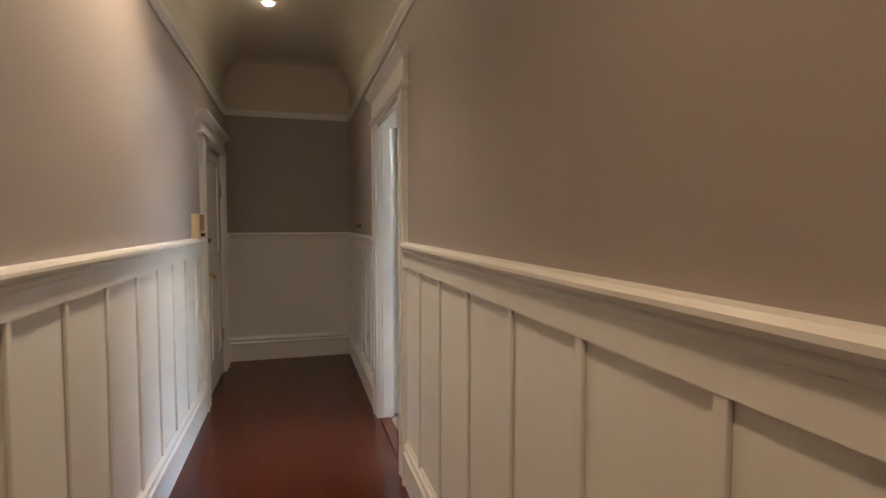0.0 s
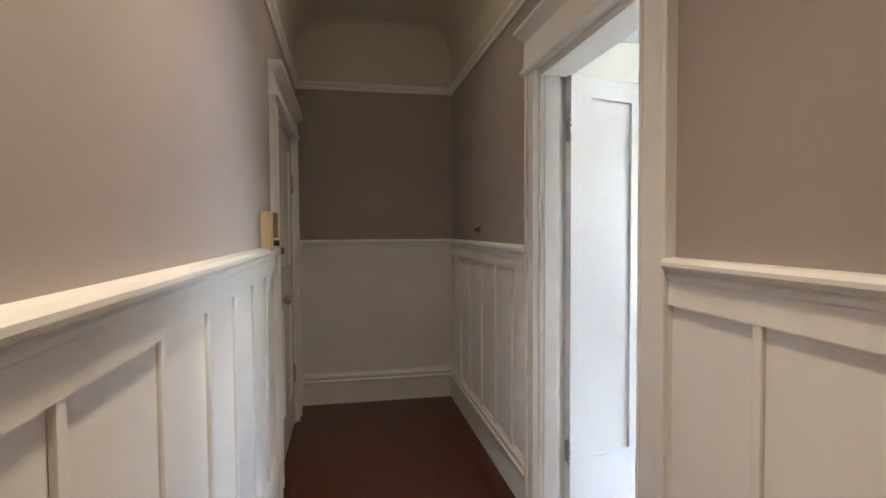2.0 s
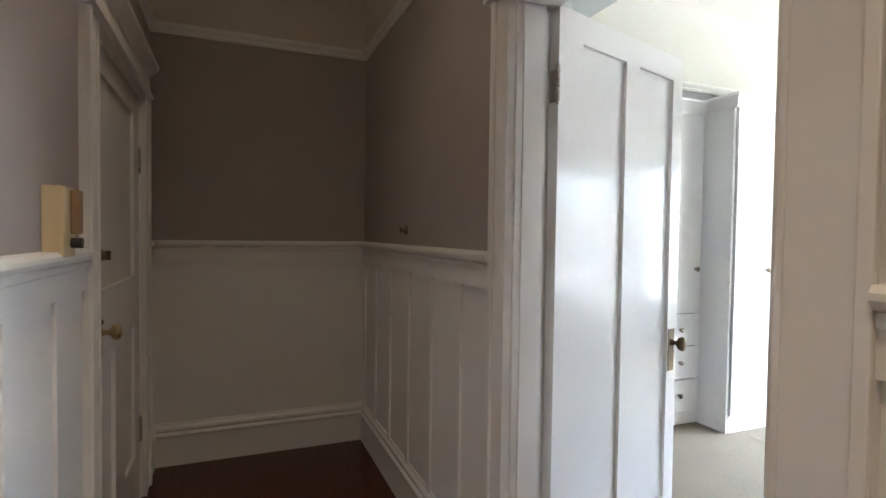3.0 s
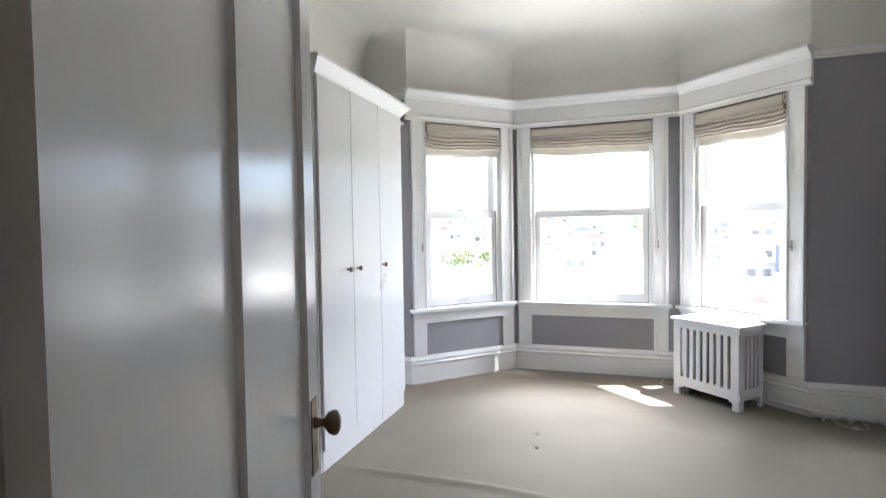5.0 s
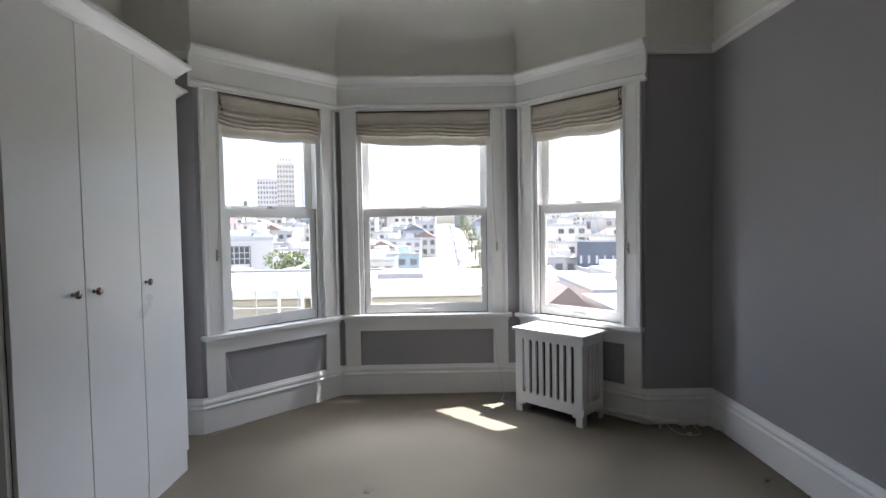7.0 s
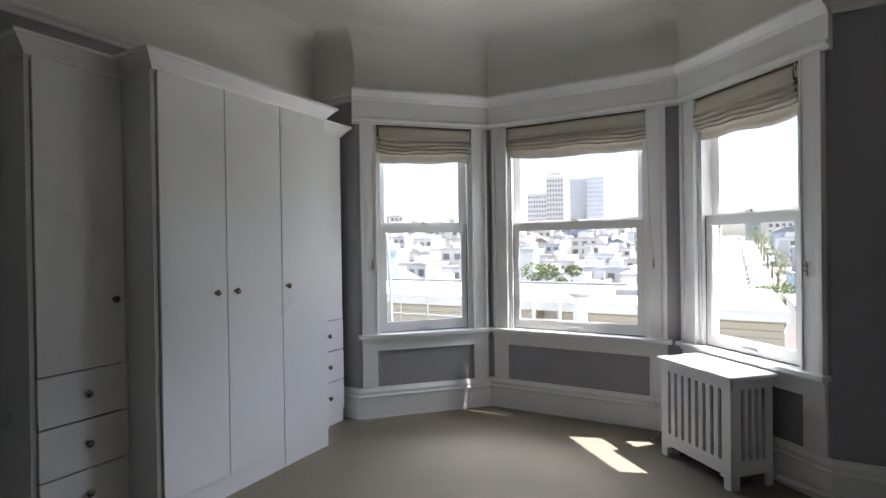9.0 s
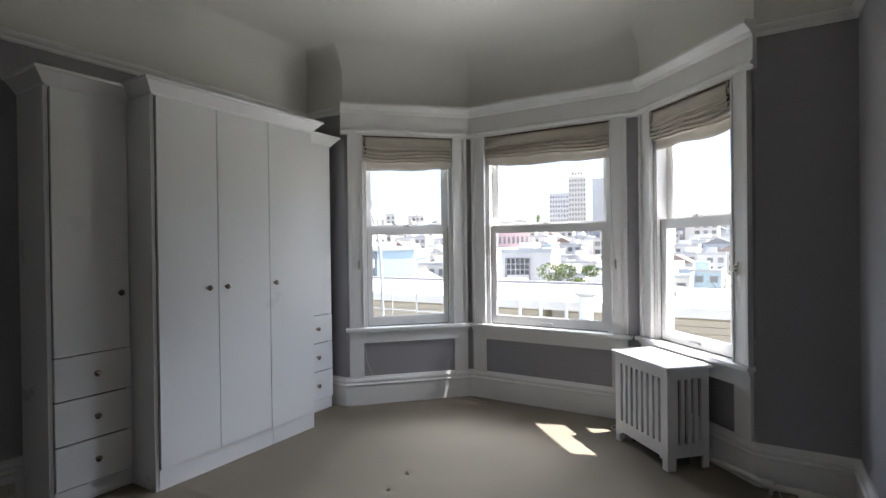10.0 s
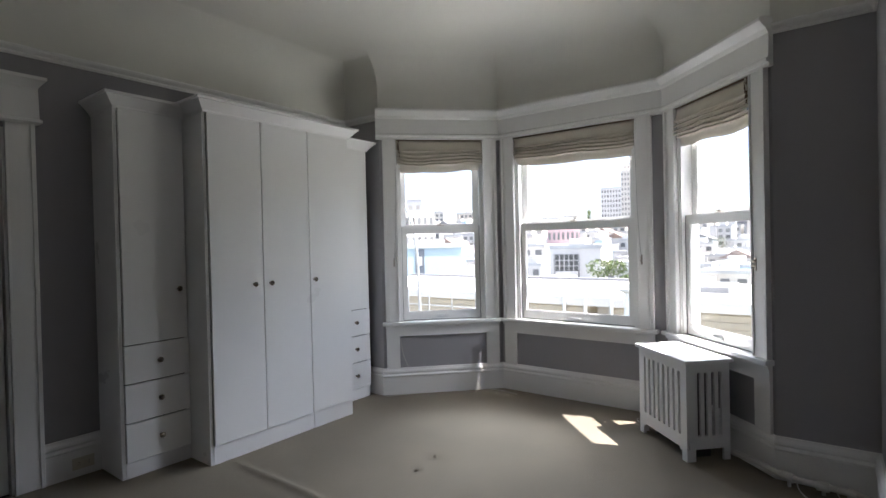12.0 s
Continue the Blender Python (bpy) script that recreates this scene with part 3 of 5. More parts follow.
def knob_set(d, x, y, z, side, material, r=0.029, plate=(0.022, 0.085), stem=0.055):
    """A plate with an oval knob on the face y, standing out by side."""
    s = side
    part("knob_plate", boxes((x - plate[0], x + plate[0], min(y, y + s * 0.003), max(y, y + s * 0.003), z - plate[1] - 0.03, z + plate[1] - 0.03), bevel=0.001),
         material, d)
    bm = bmesh.new()
    m = Matrix.Translation((x, y + s * 0.003, z)) @ Vector((0, s, 0)).to_track_quat("Z", "Y").to_matrix().to_4x4()
    lathe(bm, [(0.013, 0), (0.011, 0.006), (0.008, 0.014), (0.0085, stem * 0.45), (0.014, stem * 0.55), (r * 0.85, stem * 0.7),
               (r, stem * 0.95), (r * 0.93, stem * 1.12), (r * 0.55, stem * 1.24), (0, stem * 1.28)], m @ Matrix.Diagonal((0.82, 1.12, 1, 1)))
    part("door_knob", bm, material, d, smooth=True)
    if plate[1] > 0.05:
        part("keyhole", boxes((x - 0.003, x + 0.003, min(y + s * 0.003, y + s * 0.0036), max(y + s * 0.003, y + s * 0.0036), z - 0.075, z - 0.05)), DARKPL, d)


# the open bedroom door, hinged on the far jamb
door = thing("door_1", pose(0.148, -0.024, 0, 0, 0, 16.8), "white gloss two panel door standing open into the bedroom", "", kind="structure")
panel_leaf(door, 0.785, 2.048, 0.038, 0, [(0.122, 0.378, 0.28, 1.955), (0.467, 0.712, 0.28, 1.955)], DOORPAINT)
for z in (0.28, 1.75):
    hinge(door, -0.012, -0.006, z)
    part("hinge_leaf", boxes((-0.0022, 0.0, 0.002, 0.032, z, z + 0.1)), NICKEL, door)
knob_set(door, 0.743, 0.0, 0.908, -1, BRONZE, 0.026, stem=0.046)
knob_set(door, 0.752, 0.038, 0.90, 1, BRONZE)
part("latch_plate", boxes((0.785, 0.7865, 0.008, 0.030, 0.83, 0.96)), BRONZE, door)

closet = thing("door_2", pose(CL_X0 + 0.02, NY + 0.03, 0), "white painted closet door, closed", "", kind="structure")
panel_leaf(closet, CL_X1 - CL_X0 - 0.04, 2.038, 0.038, 0, [(0.11, 0.32, 0.28, 1.93), (0.41, 0.62, 0.28, 1.93)], DOORPAINT)
knob_set(closet, 0.05, 0.0, 0.90, -1, BRONZE)

entry = thing("door_3", pose(HX0 - 0.045, ENT_Y1 - 0.02, 0, 0, 0, -90), "white painted panelled entry door, closed", "", kind="structure")
LEAFW = ENT_Y1 - ENT_Y0 - 0.04
panel_leaf(entry, LEAFW, 1.978, 0.042, 0, [(0.12, LEAFW - 0.12, 1.12, 1.88), (0.12, 0.36, 0.26, 0.90), (LEAFW - 0.36, LEAFW - 0.12, 0.26, 0.90)], DOORPAINT)
knob_set(entry, LEAFW - 0.12, 0.042, 0.975, 1, BRASS, 0.026, (0.02, 0.08), 0.05)
bm = bmesh.new()
lathe(bm, [(0.024, 0), (0.024, 0.008), (0.017, 0.012), (0.015, 0.022), (0, 0.024)],
      Matrix.Translation((LEAFW - 0.10, 0.042, 1.245)) @ Vector((0, 1, 0)).to_track_quat("Z", "Y").to_matrix().to_4x4())
box(bm, LEAFW - 0.104, LEAFW - 0.096, 0.060, 0.078, 1.228, 1.262, 0.002)
part("deadbolt_turn", bm, BRONZE, entry, smooth=False)
bm = bmesh.new()
lathe(bm, [(0.012, 0), (0.011, 0.01), (0.007, 0.016), (0, 0.018)],
      Matrix.Translation((LEAFW - 0.065, 0.045, 1.02)) @ Vector((0, 1, 0)).to_track_quat("Z", "Y").to_matrix().to_4x4())
part("lock_button", bm, BRONZE, entry)
hinge(entry, -0.004, 0.046, 0.30)
hinge(entry, -0.004, 0.046, 1.62)

# ---- hall fittings ----
inter = thing("intercom", pose(HX0, 0.165, 1.352), "cream wall intercom with a dark button and a brown side", "intercom")
part("housing", boxes((0.0, 0.046, -0.055, 0.05, -0.088, 0.088), bevel=0.006), CREAM, inter)
part("handset", boxes((0.046, 0.064, 0.0, 0.046, -0.03, 0.082), bevel=0.005), mat("tan_plastic", (0.30, 0.19, 0.10), 0.4), inter)
part("button", cyl(bmesh.new(), (0.05, -0.005, -0.052), (0.074, -0.005, -0.052), 0.013), DARKPL, inter)
bell = thing("wall_hook", pose(HX1, 1.02, 1.352), "small dark round wall hook on the taupe wall", "hook")
part("hook_base", lathe(bmesh.new(), [(0.024, 0), (0.024, 0.006), (0.012, 0.010), (0.010, 0.02), (0.016, 0.028), (0.012, 0.034), (0, 0.036)],
                        Vector((-1, 0, 0)).to_track_quat("Z", "Y").to_matrix().to_4x4()), BRONZE, bell, smooth=True)

for k, y in enumerate((0.39, -1.42, -3.3)):
    light = thing("downlight", pose(-0.72, y, HCEIL), "small recessed ceiling downlight with white rim, lit", "ceiling light", "downlights along the hall ceiling")
    part("rim", lathe(bmesh.new(), [(0.036, 0.012), (0.036, -0.003), (0.054, -0.003), (0.056, 0.0), (0.056, 0.012)], n=28), WHITE, light, smooth=False)
    part("bulb", lathe(bmesh.new(), [(0.034, 0.006), (0.032, -0.006), (0.02, -0.014), (0, -0.017)], n=20), BULB, light)
    lamp("downlight_lamp", "SPOT", (0.32, 3.0, 1.6)[k], ((1, 0.76, 0.54), (1, 0.76, 0.52), (1, 0.68, 0.40))[k], look((-0.72, y, HCEIL - 0.03), (-0.72 - (0.05, 0.9, 0.1)[k], y, 0)),
         spot_size=radians(120), spot_blend=0.9, shadow_soft_size=0.11)

# bedroom ceiling light above the closet end
cl = thing("ceiling_light", pose(1.27, 1.36, RCEIL), "square frosted glass ceiling light, unlit", "ceiling light")
part("shade", boxes((-0.15, 0.15, -0.15, 0.15, -0.25, -0.225), bevel=0.01), FROST, cl)
part("stem", cyl(bmesh.new(), (0, 0, -0.228), (0, 0, 0.0), 0.05), WHITE, cl)


# ---- windows ----
def window(name, a, b, u0, u1, label, locks=True):
    w = thing(name, along(a, b), label, "", kind="structure")
    z0, z1, wd = WIN_Z0, WIN_Z1, u1 - u0
    # reveal
    part("side_jamb", boxes((u0, u0 + 0.02, -0.15, 0.0, z0, z1 - 0.006)), WHITE, w)
    part("side_jamb", boxes((u1 - 0.02, u1, -0.15, 0.0, z0, z1 - 0.02)), WHITE, w)
    part("head_jamb", boxes((u0 + 0.02, u1 - 0.02, -0.15, 0.0, z1 - 0.006, z1 + 0.004)), WHITE, w)
    for x0, x1 in ((u0 + 0.02, u0 + 0.034), (u1 - 0.034, u1 - 0.02)):
        part("inner_stop", boxes((x0, x1, -0.034, -0.006, z0, z1 - 0.02), bevel=0.002), WHITE, w)
    part("outer_sill", boxes((u0 - 0.03, u1 + 0.03, -0.22, -0.034, z0 - 0.035, z0 - 0.001)), WHITE, w)
    # stool and apron
    part("window_sill", boxes((u0 - 0.155 if u0 > 0.155 else u0 - 0.14, u1 + 0.155, -0.04, 0.058, z0 - 0.03, z0), bevel=0.006), WHITE, w)
    part("apron", boxes((u0 - 0.125, u1 + 0.125, 0.0, 0.022, 0.53, z0 - 0.032), (u0 - 0.13, u1 + 0.13, 0.022, 0.036, z0 - 0.052, z0 - 0.032)), WHITE, w)
    for x0, x1 in ((u0 - 0.125, u0 - 0.005), (u1 + 0.005, u1 + 0.125)):
        part("lower_post", boxes((x0, x1, 0.0, 0.02, 0.24, 0.53)), WHITE, w)
    for s, x in ((-1, u0), (1, u1)):
        bm = boxes((min(x, x + s * 0.125), max(x, x + s * 0.125), 0.0, 0.02, z0, z1 - 0.018))
        for d0, d1, t0 in ((0.100, 0.125, 0.034), (0.0, 0.012, 0.027), (0.086, 0.096, 0.025)):
            box(bm, min(x + s * d0, x + s * d1), max(x + s * d0, x + s * d1), 0.02, t0, z0, z1 - 0.018, 0.003)
        part("side_casing", bm, WHITE, w)
    # shadow lines between stop, sill and lower sash, put in as thin dark strips
    for x0, x1 in ((u0 + 0.034, u0 + 0.0385), (u1 - 0.0385, u1 - 0.034)):
        part("weather_strip", boxes((x0, x1, -0.0358, -0.033, z0 + 0.004, 1.52)), STRIP, w, "dark grey strip standing in for the shade line beside the sash")
    part("weather_strip", boxes((u0 + 0.04, u1 - 0.04, -0.0358, -0.034, z0 + 0.0005, z0 + 0.0055)), STRIP, w, "dark grey strip standing in for the shade line under the sash")
    # sashes
    a0, a1 = u0 + 0.022, u1 - 0.022

    def sash(nm, s0, s1, v0, v1, stile, bottom, top):
        bm = boxes((s0, s0 + stile, v0, v1, bottom[0], top[1]), (s1 - stile, s1, v0, v1, bottom[0], top[1]),
                   (s0 + stile, s1 - stile, v0, v1, bottom[0], bottom[1]), (s0 + stile, s1 - stile, v0, v1, top[0], top[1]))
        fr = part(nm, bm, WHITE, w)
        g = part("pane", boxes((s0 + stile - 0.004, s1 - stile + 0.004, (v0 + v1) / 2 - 0.002, (v0 + v1) / 2 + 0.002, bottom[1] - 0.004, top[0] + 0.004)),
                 GLASS, fr, "clear window glass")
        g.visible_shadow = False
        bm = bmesh.new()
        for x0, x1, p0, p1 in ((s0 + stile, s0 + stile + 0.008, bottom[1], top[0]), (s1 - stile - 0.008, s1 - stile, bottom[1], top[0]),
                               (s0 + stile + 0.008, s1 - stile - 0.008, bottom[1], bottom[1] + 0.008), (s0 + stile + 0.008, s1 - stile - 0.008, top[0] - 0.008, top[0])):
            box(bm, x0, x1, v1 - 0.014, v1 - 0.006, p0, p1)
        part("glazing_bead", bm, WHITE, fr)
        return fr

    sash("lower_sash", a0, a1, -0.070, -0.036, 0.052, (z0 + 0.002, z0 + 0.075), (1.462, 1.520))
    sash("upper_sash", a0, a1, -0.140, -0.100, 0.05, (1.475, 1.531), (z1 - 0.06, z1 - 0.007))
    mid = (u0 + u1) / 2
    bm = boxes((mid - 0.03, mid + 0.03, -0.066, -0.042, 1.521, 1.527))
    cyl(bm, (mid, -0.054, 1.526), (mid, -0.054, 1.540), 0.011)
    box(bm, mid - 0.004, mid + 0.034, -0.060, -0.050, 1.532, 1.539)
    part("sash_lock", bm, NICKEL, w)
    bm = boxes((mid - 0.05, mid + 0.05, -0.036, -0.018, z0 + 0.030, z0 + 0.036), (mid - 0.05, mid + 0.05, -0.036, -0.032, z0 + 0.022, z0 + 0.046))
    part("sash_lift", bm, WHITEMETAL, w)
    return w


window("window_3", *WINDOWS[0], "white painted double hung sash window over a radiator cover")
window("window_2", *WINDOWS[1], "wide white painted double hung sash window")
window("window_1", *WINDOWS[2], "white painted double hung sash window beside built-in cupboards")


def blind(a, b, u0, u1, seed, label, knot=None, cord=None):
    t = thing("roman_blind", along(a, b), label, "window blind", "roman blinds in the bay")
    x0, x1 = u0 + 0.004, u1 - 0.004
    part("head_rail", boxes((x0 + 0.004, x1 - 0.004, -0.03, -0.012, 2.272, 2.297)), WHITE, t)
    part("head_strip", boxes((x0 - 0.006, x1 + 0.006, -0.010, 0.012, 2.292, 2.2985)), BROWNCLOTH, t, "dark brown strip above the blind")
    for xa, xb in ((x0 - 0.006, x0 - 0.0025), (x1 + 0.0025, x1 + 0.006)):
        part("side_edge", boxes((xa, xb, -0.012, 0.002, 2.07, 2.291)), BROWNCLOTH, t, "dark brown side edge of the blind")
    # front sheet, stacked folds and hanging hem as one cloth
    prof = [(-0.008, 2.2915), (0.000, 2.289), (0.004, 2.27), (0.010, 2.24), (0.020, 2.215), (0.032, 2.203), (0.036, 2.198), (0.034, 2.193), (0.020, 2.194),
            (0.000, 2.200), (-0.004, 2.194), (0.012, 2.182), (0.034, 2.174), (0.041, 2.169), (0.039, 2.164), (0.024, 2.165), (0.000, 2.172),
            (-0.004, 2.165), (0.014, 2.154), (0.038, 2.145), (0.046, 2.140), (0.044, 2.134), (0.028, 2.135), (0.000, 2.144), (-0.004, 2.137),
            (0.014, 2.126), (0.036, 2.116), (0.043, 2.110), (0.041, 2.104), (0.024, 2.106), (-0.002, 2.116), (-0.005, 2.108), (0.008, 2.098),
            (0.020, 2.091), (0.018, 2.086), (0.000, 2.088), (-0.006, 2.080), (-0.007, 2.055), (-0.009, 2.022)]
    n = 90
    bm = bmesh.new()
    rows = []
    for j, (v, z) in enumerate(prof):
        row = []
        for i in range(n + 1):
            f = i / n
            low = min(1, max(0, (2.215 - z) / 0.06))
            droop = 0.0 if seed == 4 else 0.020 * low * math.sin(math.pi * (f if knot is None else (1 - f if knot > 0 else f)) ** 0.7)
            sag = 0.020 * low * noise.noise(Vector((f * 2.6 + seed * 7, z * 3, seed))) + 0.007 * low * noise.noise(Vector((f * 8, z * 16, seed + 3)))
            rise = 0.014 * low * f ** 3 if seed == 4 else 0.0
            pinch = 1 - 0.35 * math.exp(-min(f, 1 - f) / 0.02)
            deep = 1 + 0.45 * noise.noise(Vector((f * 5, z * 40, seed + 5)))
            dv = v * pinch * (deep if 2.09 < z < 2.215 else 1) + 0.006 * low * noise.noise(Vector((f * 7, z * 30, seed + 9)))
            row.append(bm.verts.new((x0 + (x1 - x0) * f, dv, z + sag + rise - droop)))
        rows.append(row)
    for r0, r1 in zip(rows, rows[1:]):
        for i in range(n):
            bm.faces.new((r0[i], r0[i + 1], r1[i + 1], r1[i]))
    cloth = part("cloth", bm, LINEN, t, smooth=True)
    solid = cloth.modifiers.new("thickness", "SOLIDIFY")
    solid.thickness, solid.offset = 0.003, -1
    if knot is not None:
        x = x1 - 0.016 if knot > 0 else x0 + 0.016
        rk = random.Random(seed)
        for k in range(4):
            pts = [(x + rk.uniform(-0.010, 0.010), 0.016 + rk.uniform(0, 0.014), 2.285 - 0.145 * q / 5) for q in range(6)]
            part("gathered_cord", tube(bmesh.new(), curve_points(pts, 4), rk.uniform(0.003, 0.0055), 7), BROWNCLOTH if k < 3 else LINEN, t,
                 "brown gathered cord at the blind's end" if k < 3 else "", smooth=True)
    if cord is not None:
        x = (x1 + 0.045) if cord > 0 else (x0 - 0.045)
        xe = x1 - 0.01 if cord > 0 else x0 + 0.01
        part("pull_cord", tube(bmesh.new(), curve_points([(xe, 0.004, 2.2), (xe + (x - xe) * 0.42, 0.034, 1.95), (xe + (x - xe) * 0.55, 0.036, 1.6), (xe + (x - xe) * 0.8, 0.037, 1.35), (x, 0.038, 1.22)]), 0.0012, 6),
             GREYCORD, t)
        bm = boxes((x - 0.006, x + 0.006, 0.024, 0.031, 1.16, 1.235), bevel=0.002)
        cyl(bm, (x, 0.03, 1.19), (x, 0.048, 1.19), 0.006, 0.008, 10)
        cyl(bm, (x, 0.03, 1.215), (x, 0.046, 1.215), 0.006, 0.008, 10)
        part("cleat", bm, NICKEL, t)
    return t


blind(*WINDOWS[0], 3, "beige linen roman blind, drawn up with sagging folds", knot=-1, cord=-1)
blind(*WINDOWS[1], 4, "wide beige linen roman blind, drawn up in folds", knot=None, cord=-1)
blind(*WINDOWS[2], 7, "beige linen roman blind, drawn up with sagging folds", knot=1, cord=1)


# ---- radiator cover ----
def slotted(width, z0, z1, slots, s_z0, s_z1, half, thick):
    """An upright board from x 0 to width and y 0 to thick with round-ended slots."""
    bm = bmesh.new()
    cuts = [0] + [(a + b) / 2 for a, b in zip(slots, slots[1:])] + [width]
    for i, c in enumerate(slots):
        x0, x1 = cuts[i], cuts[i + 1]
        inner, outer = [], []
        n = 20
        for k in range(n):
            a = k * math.tau / n + math.pi / n
            ca, sa = math.cos(a), math.sin(a)
            inner.append((c + half * ca, (s_z1 - half if sa > 0 else s_z0 + half) + half * sa))
            # the same turn on the cell's edge
            if abs(ca) > 0.6:
                zz = (s_z1 if sa > 0 else s_z0) - (half if sa > 0 else -half) + half * sa
                outer.append((x1 if ca > 0 else x0, zz))
            else:
                outer.append((c + (x1 - c if ca > 0 else c - x0) * ca / 0.6, z1 if sa > 0 else z0))
        rings = [[bm.verts.new((x, y, z)) for x, z in pts] for y in (0, thick) for pts in (inner, outer)]
        i0, o0, i1, o1 = rings
        for k in range(n):
            j = (k + 1) % n
            bm.faces.new((i0[k], i0[j], o0[j], o0[k]))
            bm.faces.new((i1[k], o1[k], o1[j], i1[j]))
            bm.faces.new((i0[k], i1[k], i1[j], i0[j]))
            bm.faces.new((o0[k], o0[j], o1[j], o1[k]))
        # cell corners
        for xx, zz, sx, sz in ((x0, z0, -1, -1), (x1, z0, 1, -1), (x0, z1, -1, 1), (x1, z1, 1, 1)):
            side_pts = [(p, q) for p, q in outer if abs(p - xx) < 1e-6 and (q - (z0 + z1) / 2) * sz > 0]
            flat_pts = [(p, q) for p, q in outer if abs(q - zz) < 1e-6 and (p - c) * sx > 0]
            if side_pts and flat_pts:
                s = max(side_pts, key=lambda p: p[1] * sz)
                f = max(flat_pts, key=lambda p: p[0] * sx)
                for y in (0, thick):
                    bm.faces.new([bm.verts.new((p, y, q)) for p, q in (s, (xx, zz), f)])
    return bm


CW, CD, CH = 0.545, 0.285, 0.622
rc = thing("radiator_cover", pose(4.362, -0.915, 0, 0, 0, -135), "white painted wooden radiator cover with upright slots",
           "radiator cover")
# local x runs along the front, y goes to the wall
fr = part("front_panel", slotted(CW, 0.08, CH - 0.022, [0.075 + k * 0.0565 for k in range(8)], 0.155, 0.545, 0.0125, 0.018), WHITE, rc)
part("front_foot", boxes((0, 0.05, 0, 0.018, 0.004, 0.08), (0.05, 0.075, 0.0, 0.018, 0.064, 0.08)), WHITE, rc)
part("front_foot", boxes((CW - 0.05, CW, 0, 0.018, 0.004, 0.08), (CW - 0.075, CW - 0.05, 0.0, 0.018, 0.064, 0.08)), WHITE, rc)
for nm, x in (("side_panel", 0.018), ("side_panel", CW)):
    bm = slotted(CD - 0.018, 0.08, CH - 0.022, [0.065 + k * 0.046 for k in range(4)], 0.155, 0.545, 0.0115, 0.018)
    box(bm, 0, 0.04, 0, 0.018, 0.004, 0.08)
    box(bm, CD - 0.06, CD - 0.018, 0, 0.018, 0.004, 0.08)
    ob = part(nm, bm, WHITE, rc)
    ob.matrix_basis = pose(x, 0.018, 0, 0, 0, 90)
part("top_board", boxes((-0.018, CW + 0.018, -0.018, CD + 0.02, CH - 0.022, CH), bevel=0.004), WHITE, rc)
rad = thing("radiator", pose(4.362, -0.915, 0, 0, 0, -135), "dark cast iron column radiator behind the slotted cover", "radiator")
for k in range(9):
    bm = boxes((0.05 + k * 0.05, 0.085 + k * 0.05, 0.08, 0.12, 0.06, 0.5), (0.05 + k * 0.05, 0.085 + k * 0.05, 0.16, 0.20, 0.06, 0.5),
               (0.05 + k * 0.05, 0.085 + k * 0.05, 0.08, 0.20, 0.47, 0.52), (0.05 + k * 0.05, 0.085 + k * 0.05, 0.08, 0.20, 0.05, 0.10), bevel=0.008)
    part("radiator_section", bm, IRON, rad)
part("foot", boxes((0.055, 0.08, 0.08, 0.20, 0.004, 0.06)), IRON, rad)
part("foot", boxes((0.455, 0.48, 0.08, 0.20, 0.004, 0.06)), IRON, rad)

pipe = thing("heating_pipe", pose(0, 0, 0), "white painted heating pipe with couplings along the baseboard", "pipe")
line = curve_points([(4.13, -1.52, 0.07), (4.05, -1.66, 0.066), (3.965, -1.80, 0.055), (3.95, -1.95, 0.05), (3.94, -2.10, 0.045), (3.90, -2.15, 0.04)], 6)
part("pipe_run", tube(bmesh.new(), line, 0.016, 12), PIPE, pipe, smooth=True)
for p, q, r in (((3.985, -1.77, 0.058), (3.958, -1.83, 0.054), 0.024), ((3.950, -1.93, 0.05), (3.946, -1.985, 0.049), 0.025), ((3.945, -2.06, 0.047), (3.94, -2.09, 0.045), 0.024),
                ((3.962, -1.81, 0.005), (3.962, -1.81, 0.05), 0.009), ((3.948, -1.96, 0.005), (3.948, -1.96, 0.05), 0.009)):
    part("coupling", cyl(bmesh.new(), p, q, r, n=12), PIPE, pipe)
part("pipe_end", cyl(bmesh.new(), (3.905, -2.145, 0.042), (3.865, -2.165, 0.036), 0.026, 0.018, 10), PIPE, pipe)

cb = thing("loose_cable", pose(0, 0, 0), "thin off-white cable looped on the carpet by the pipe", "cable")
part("cable", tube(bmesh.new(), curve_points([(3.96, -1.84, 0.05), (3.90, -1.86, 0.02), (3.85, -1.90, 0.010), (3.83, -1.97, 0.010), (3.86, -2.03, 0.012), (3.93, -2.02, 0.03), (3.95, -2.0, 0.06)]), 0.0028, 6), CORD, cb)
part("plug", boxes((3.825, 3.85, -1.96, -1.93, 0.006, 0.022), bevel=0.004), CORD, cb)
cb = thing("loose_cable", pose(0, 0, 0), "thin off-white cable hanging down beside the radiator cover", "cable")
part("cable", tube(bmesh.new(), curve_points([(4.765, -0.80, 0.52), (4.745, -0.82, 0.30), (4.72, -0.85, 0.14), (4.66, -0.86, 0.02), (4.58, -0.83, 0.010), (4.52, -0.86, 0.012), (4.47, -0.93, 0.012)]), 0.0022, 6), CORD, cb)
cb = thing("loose_cable", pose(0, 0, 0), "thin white wire running down the grey panel to the floor", "cable")
part("cable", tube(bmesh.new(), curve_points([(4.105, 1.10, 0.50), (4.12, 1.085, 0.36), (4.15, 1.055, 0.26), (4.16, 1.03, 0.245)]), 0.0018, 6), CORD, cb)
cb = thing("loose_cable", pose(0, 0, 0), "thin white wire lying along the foot of the bay", "cable")
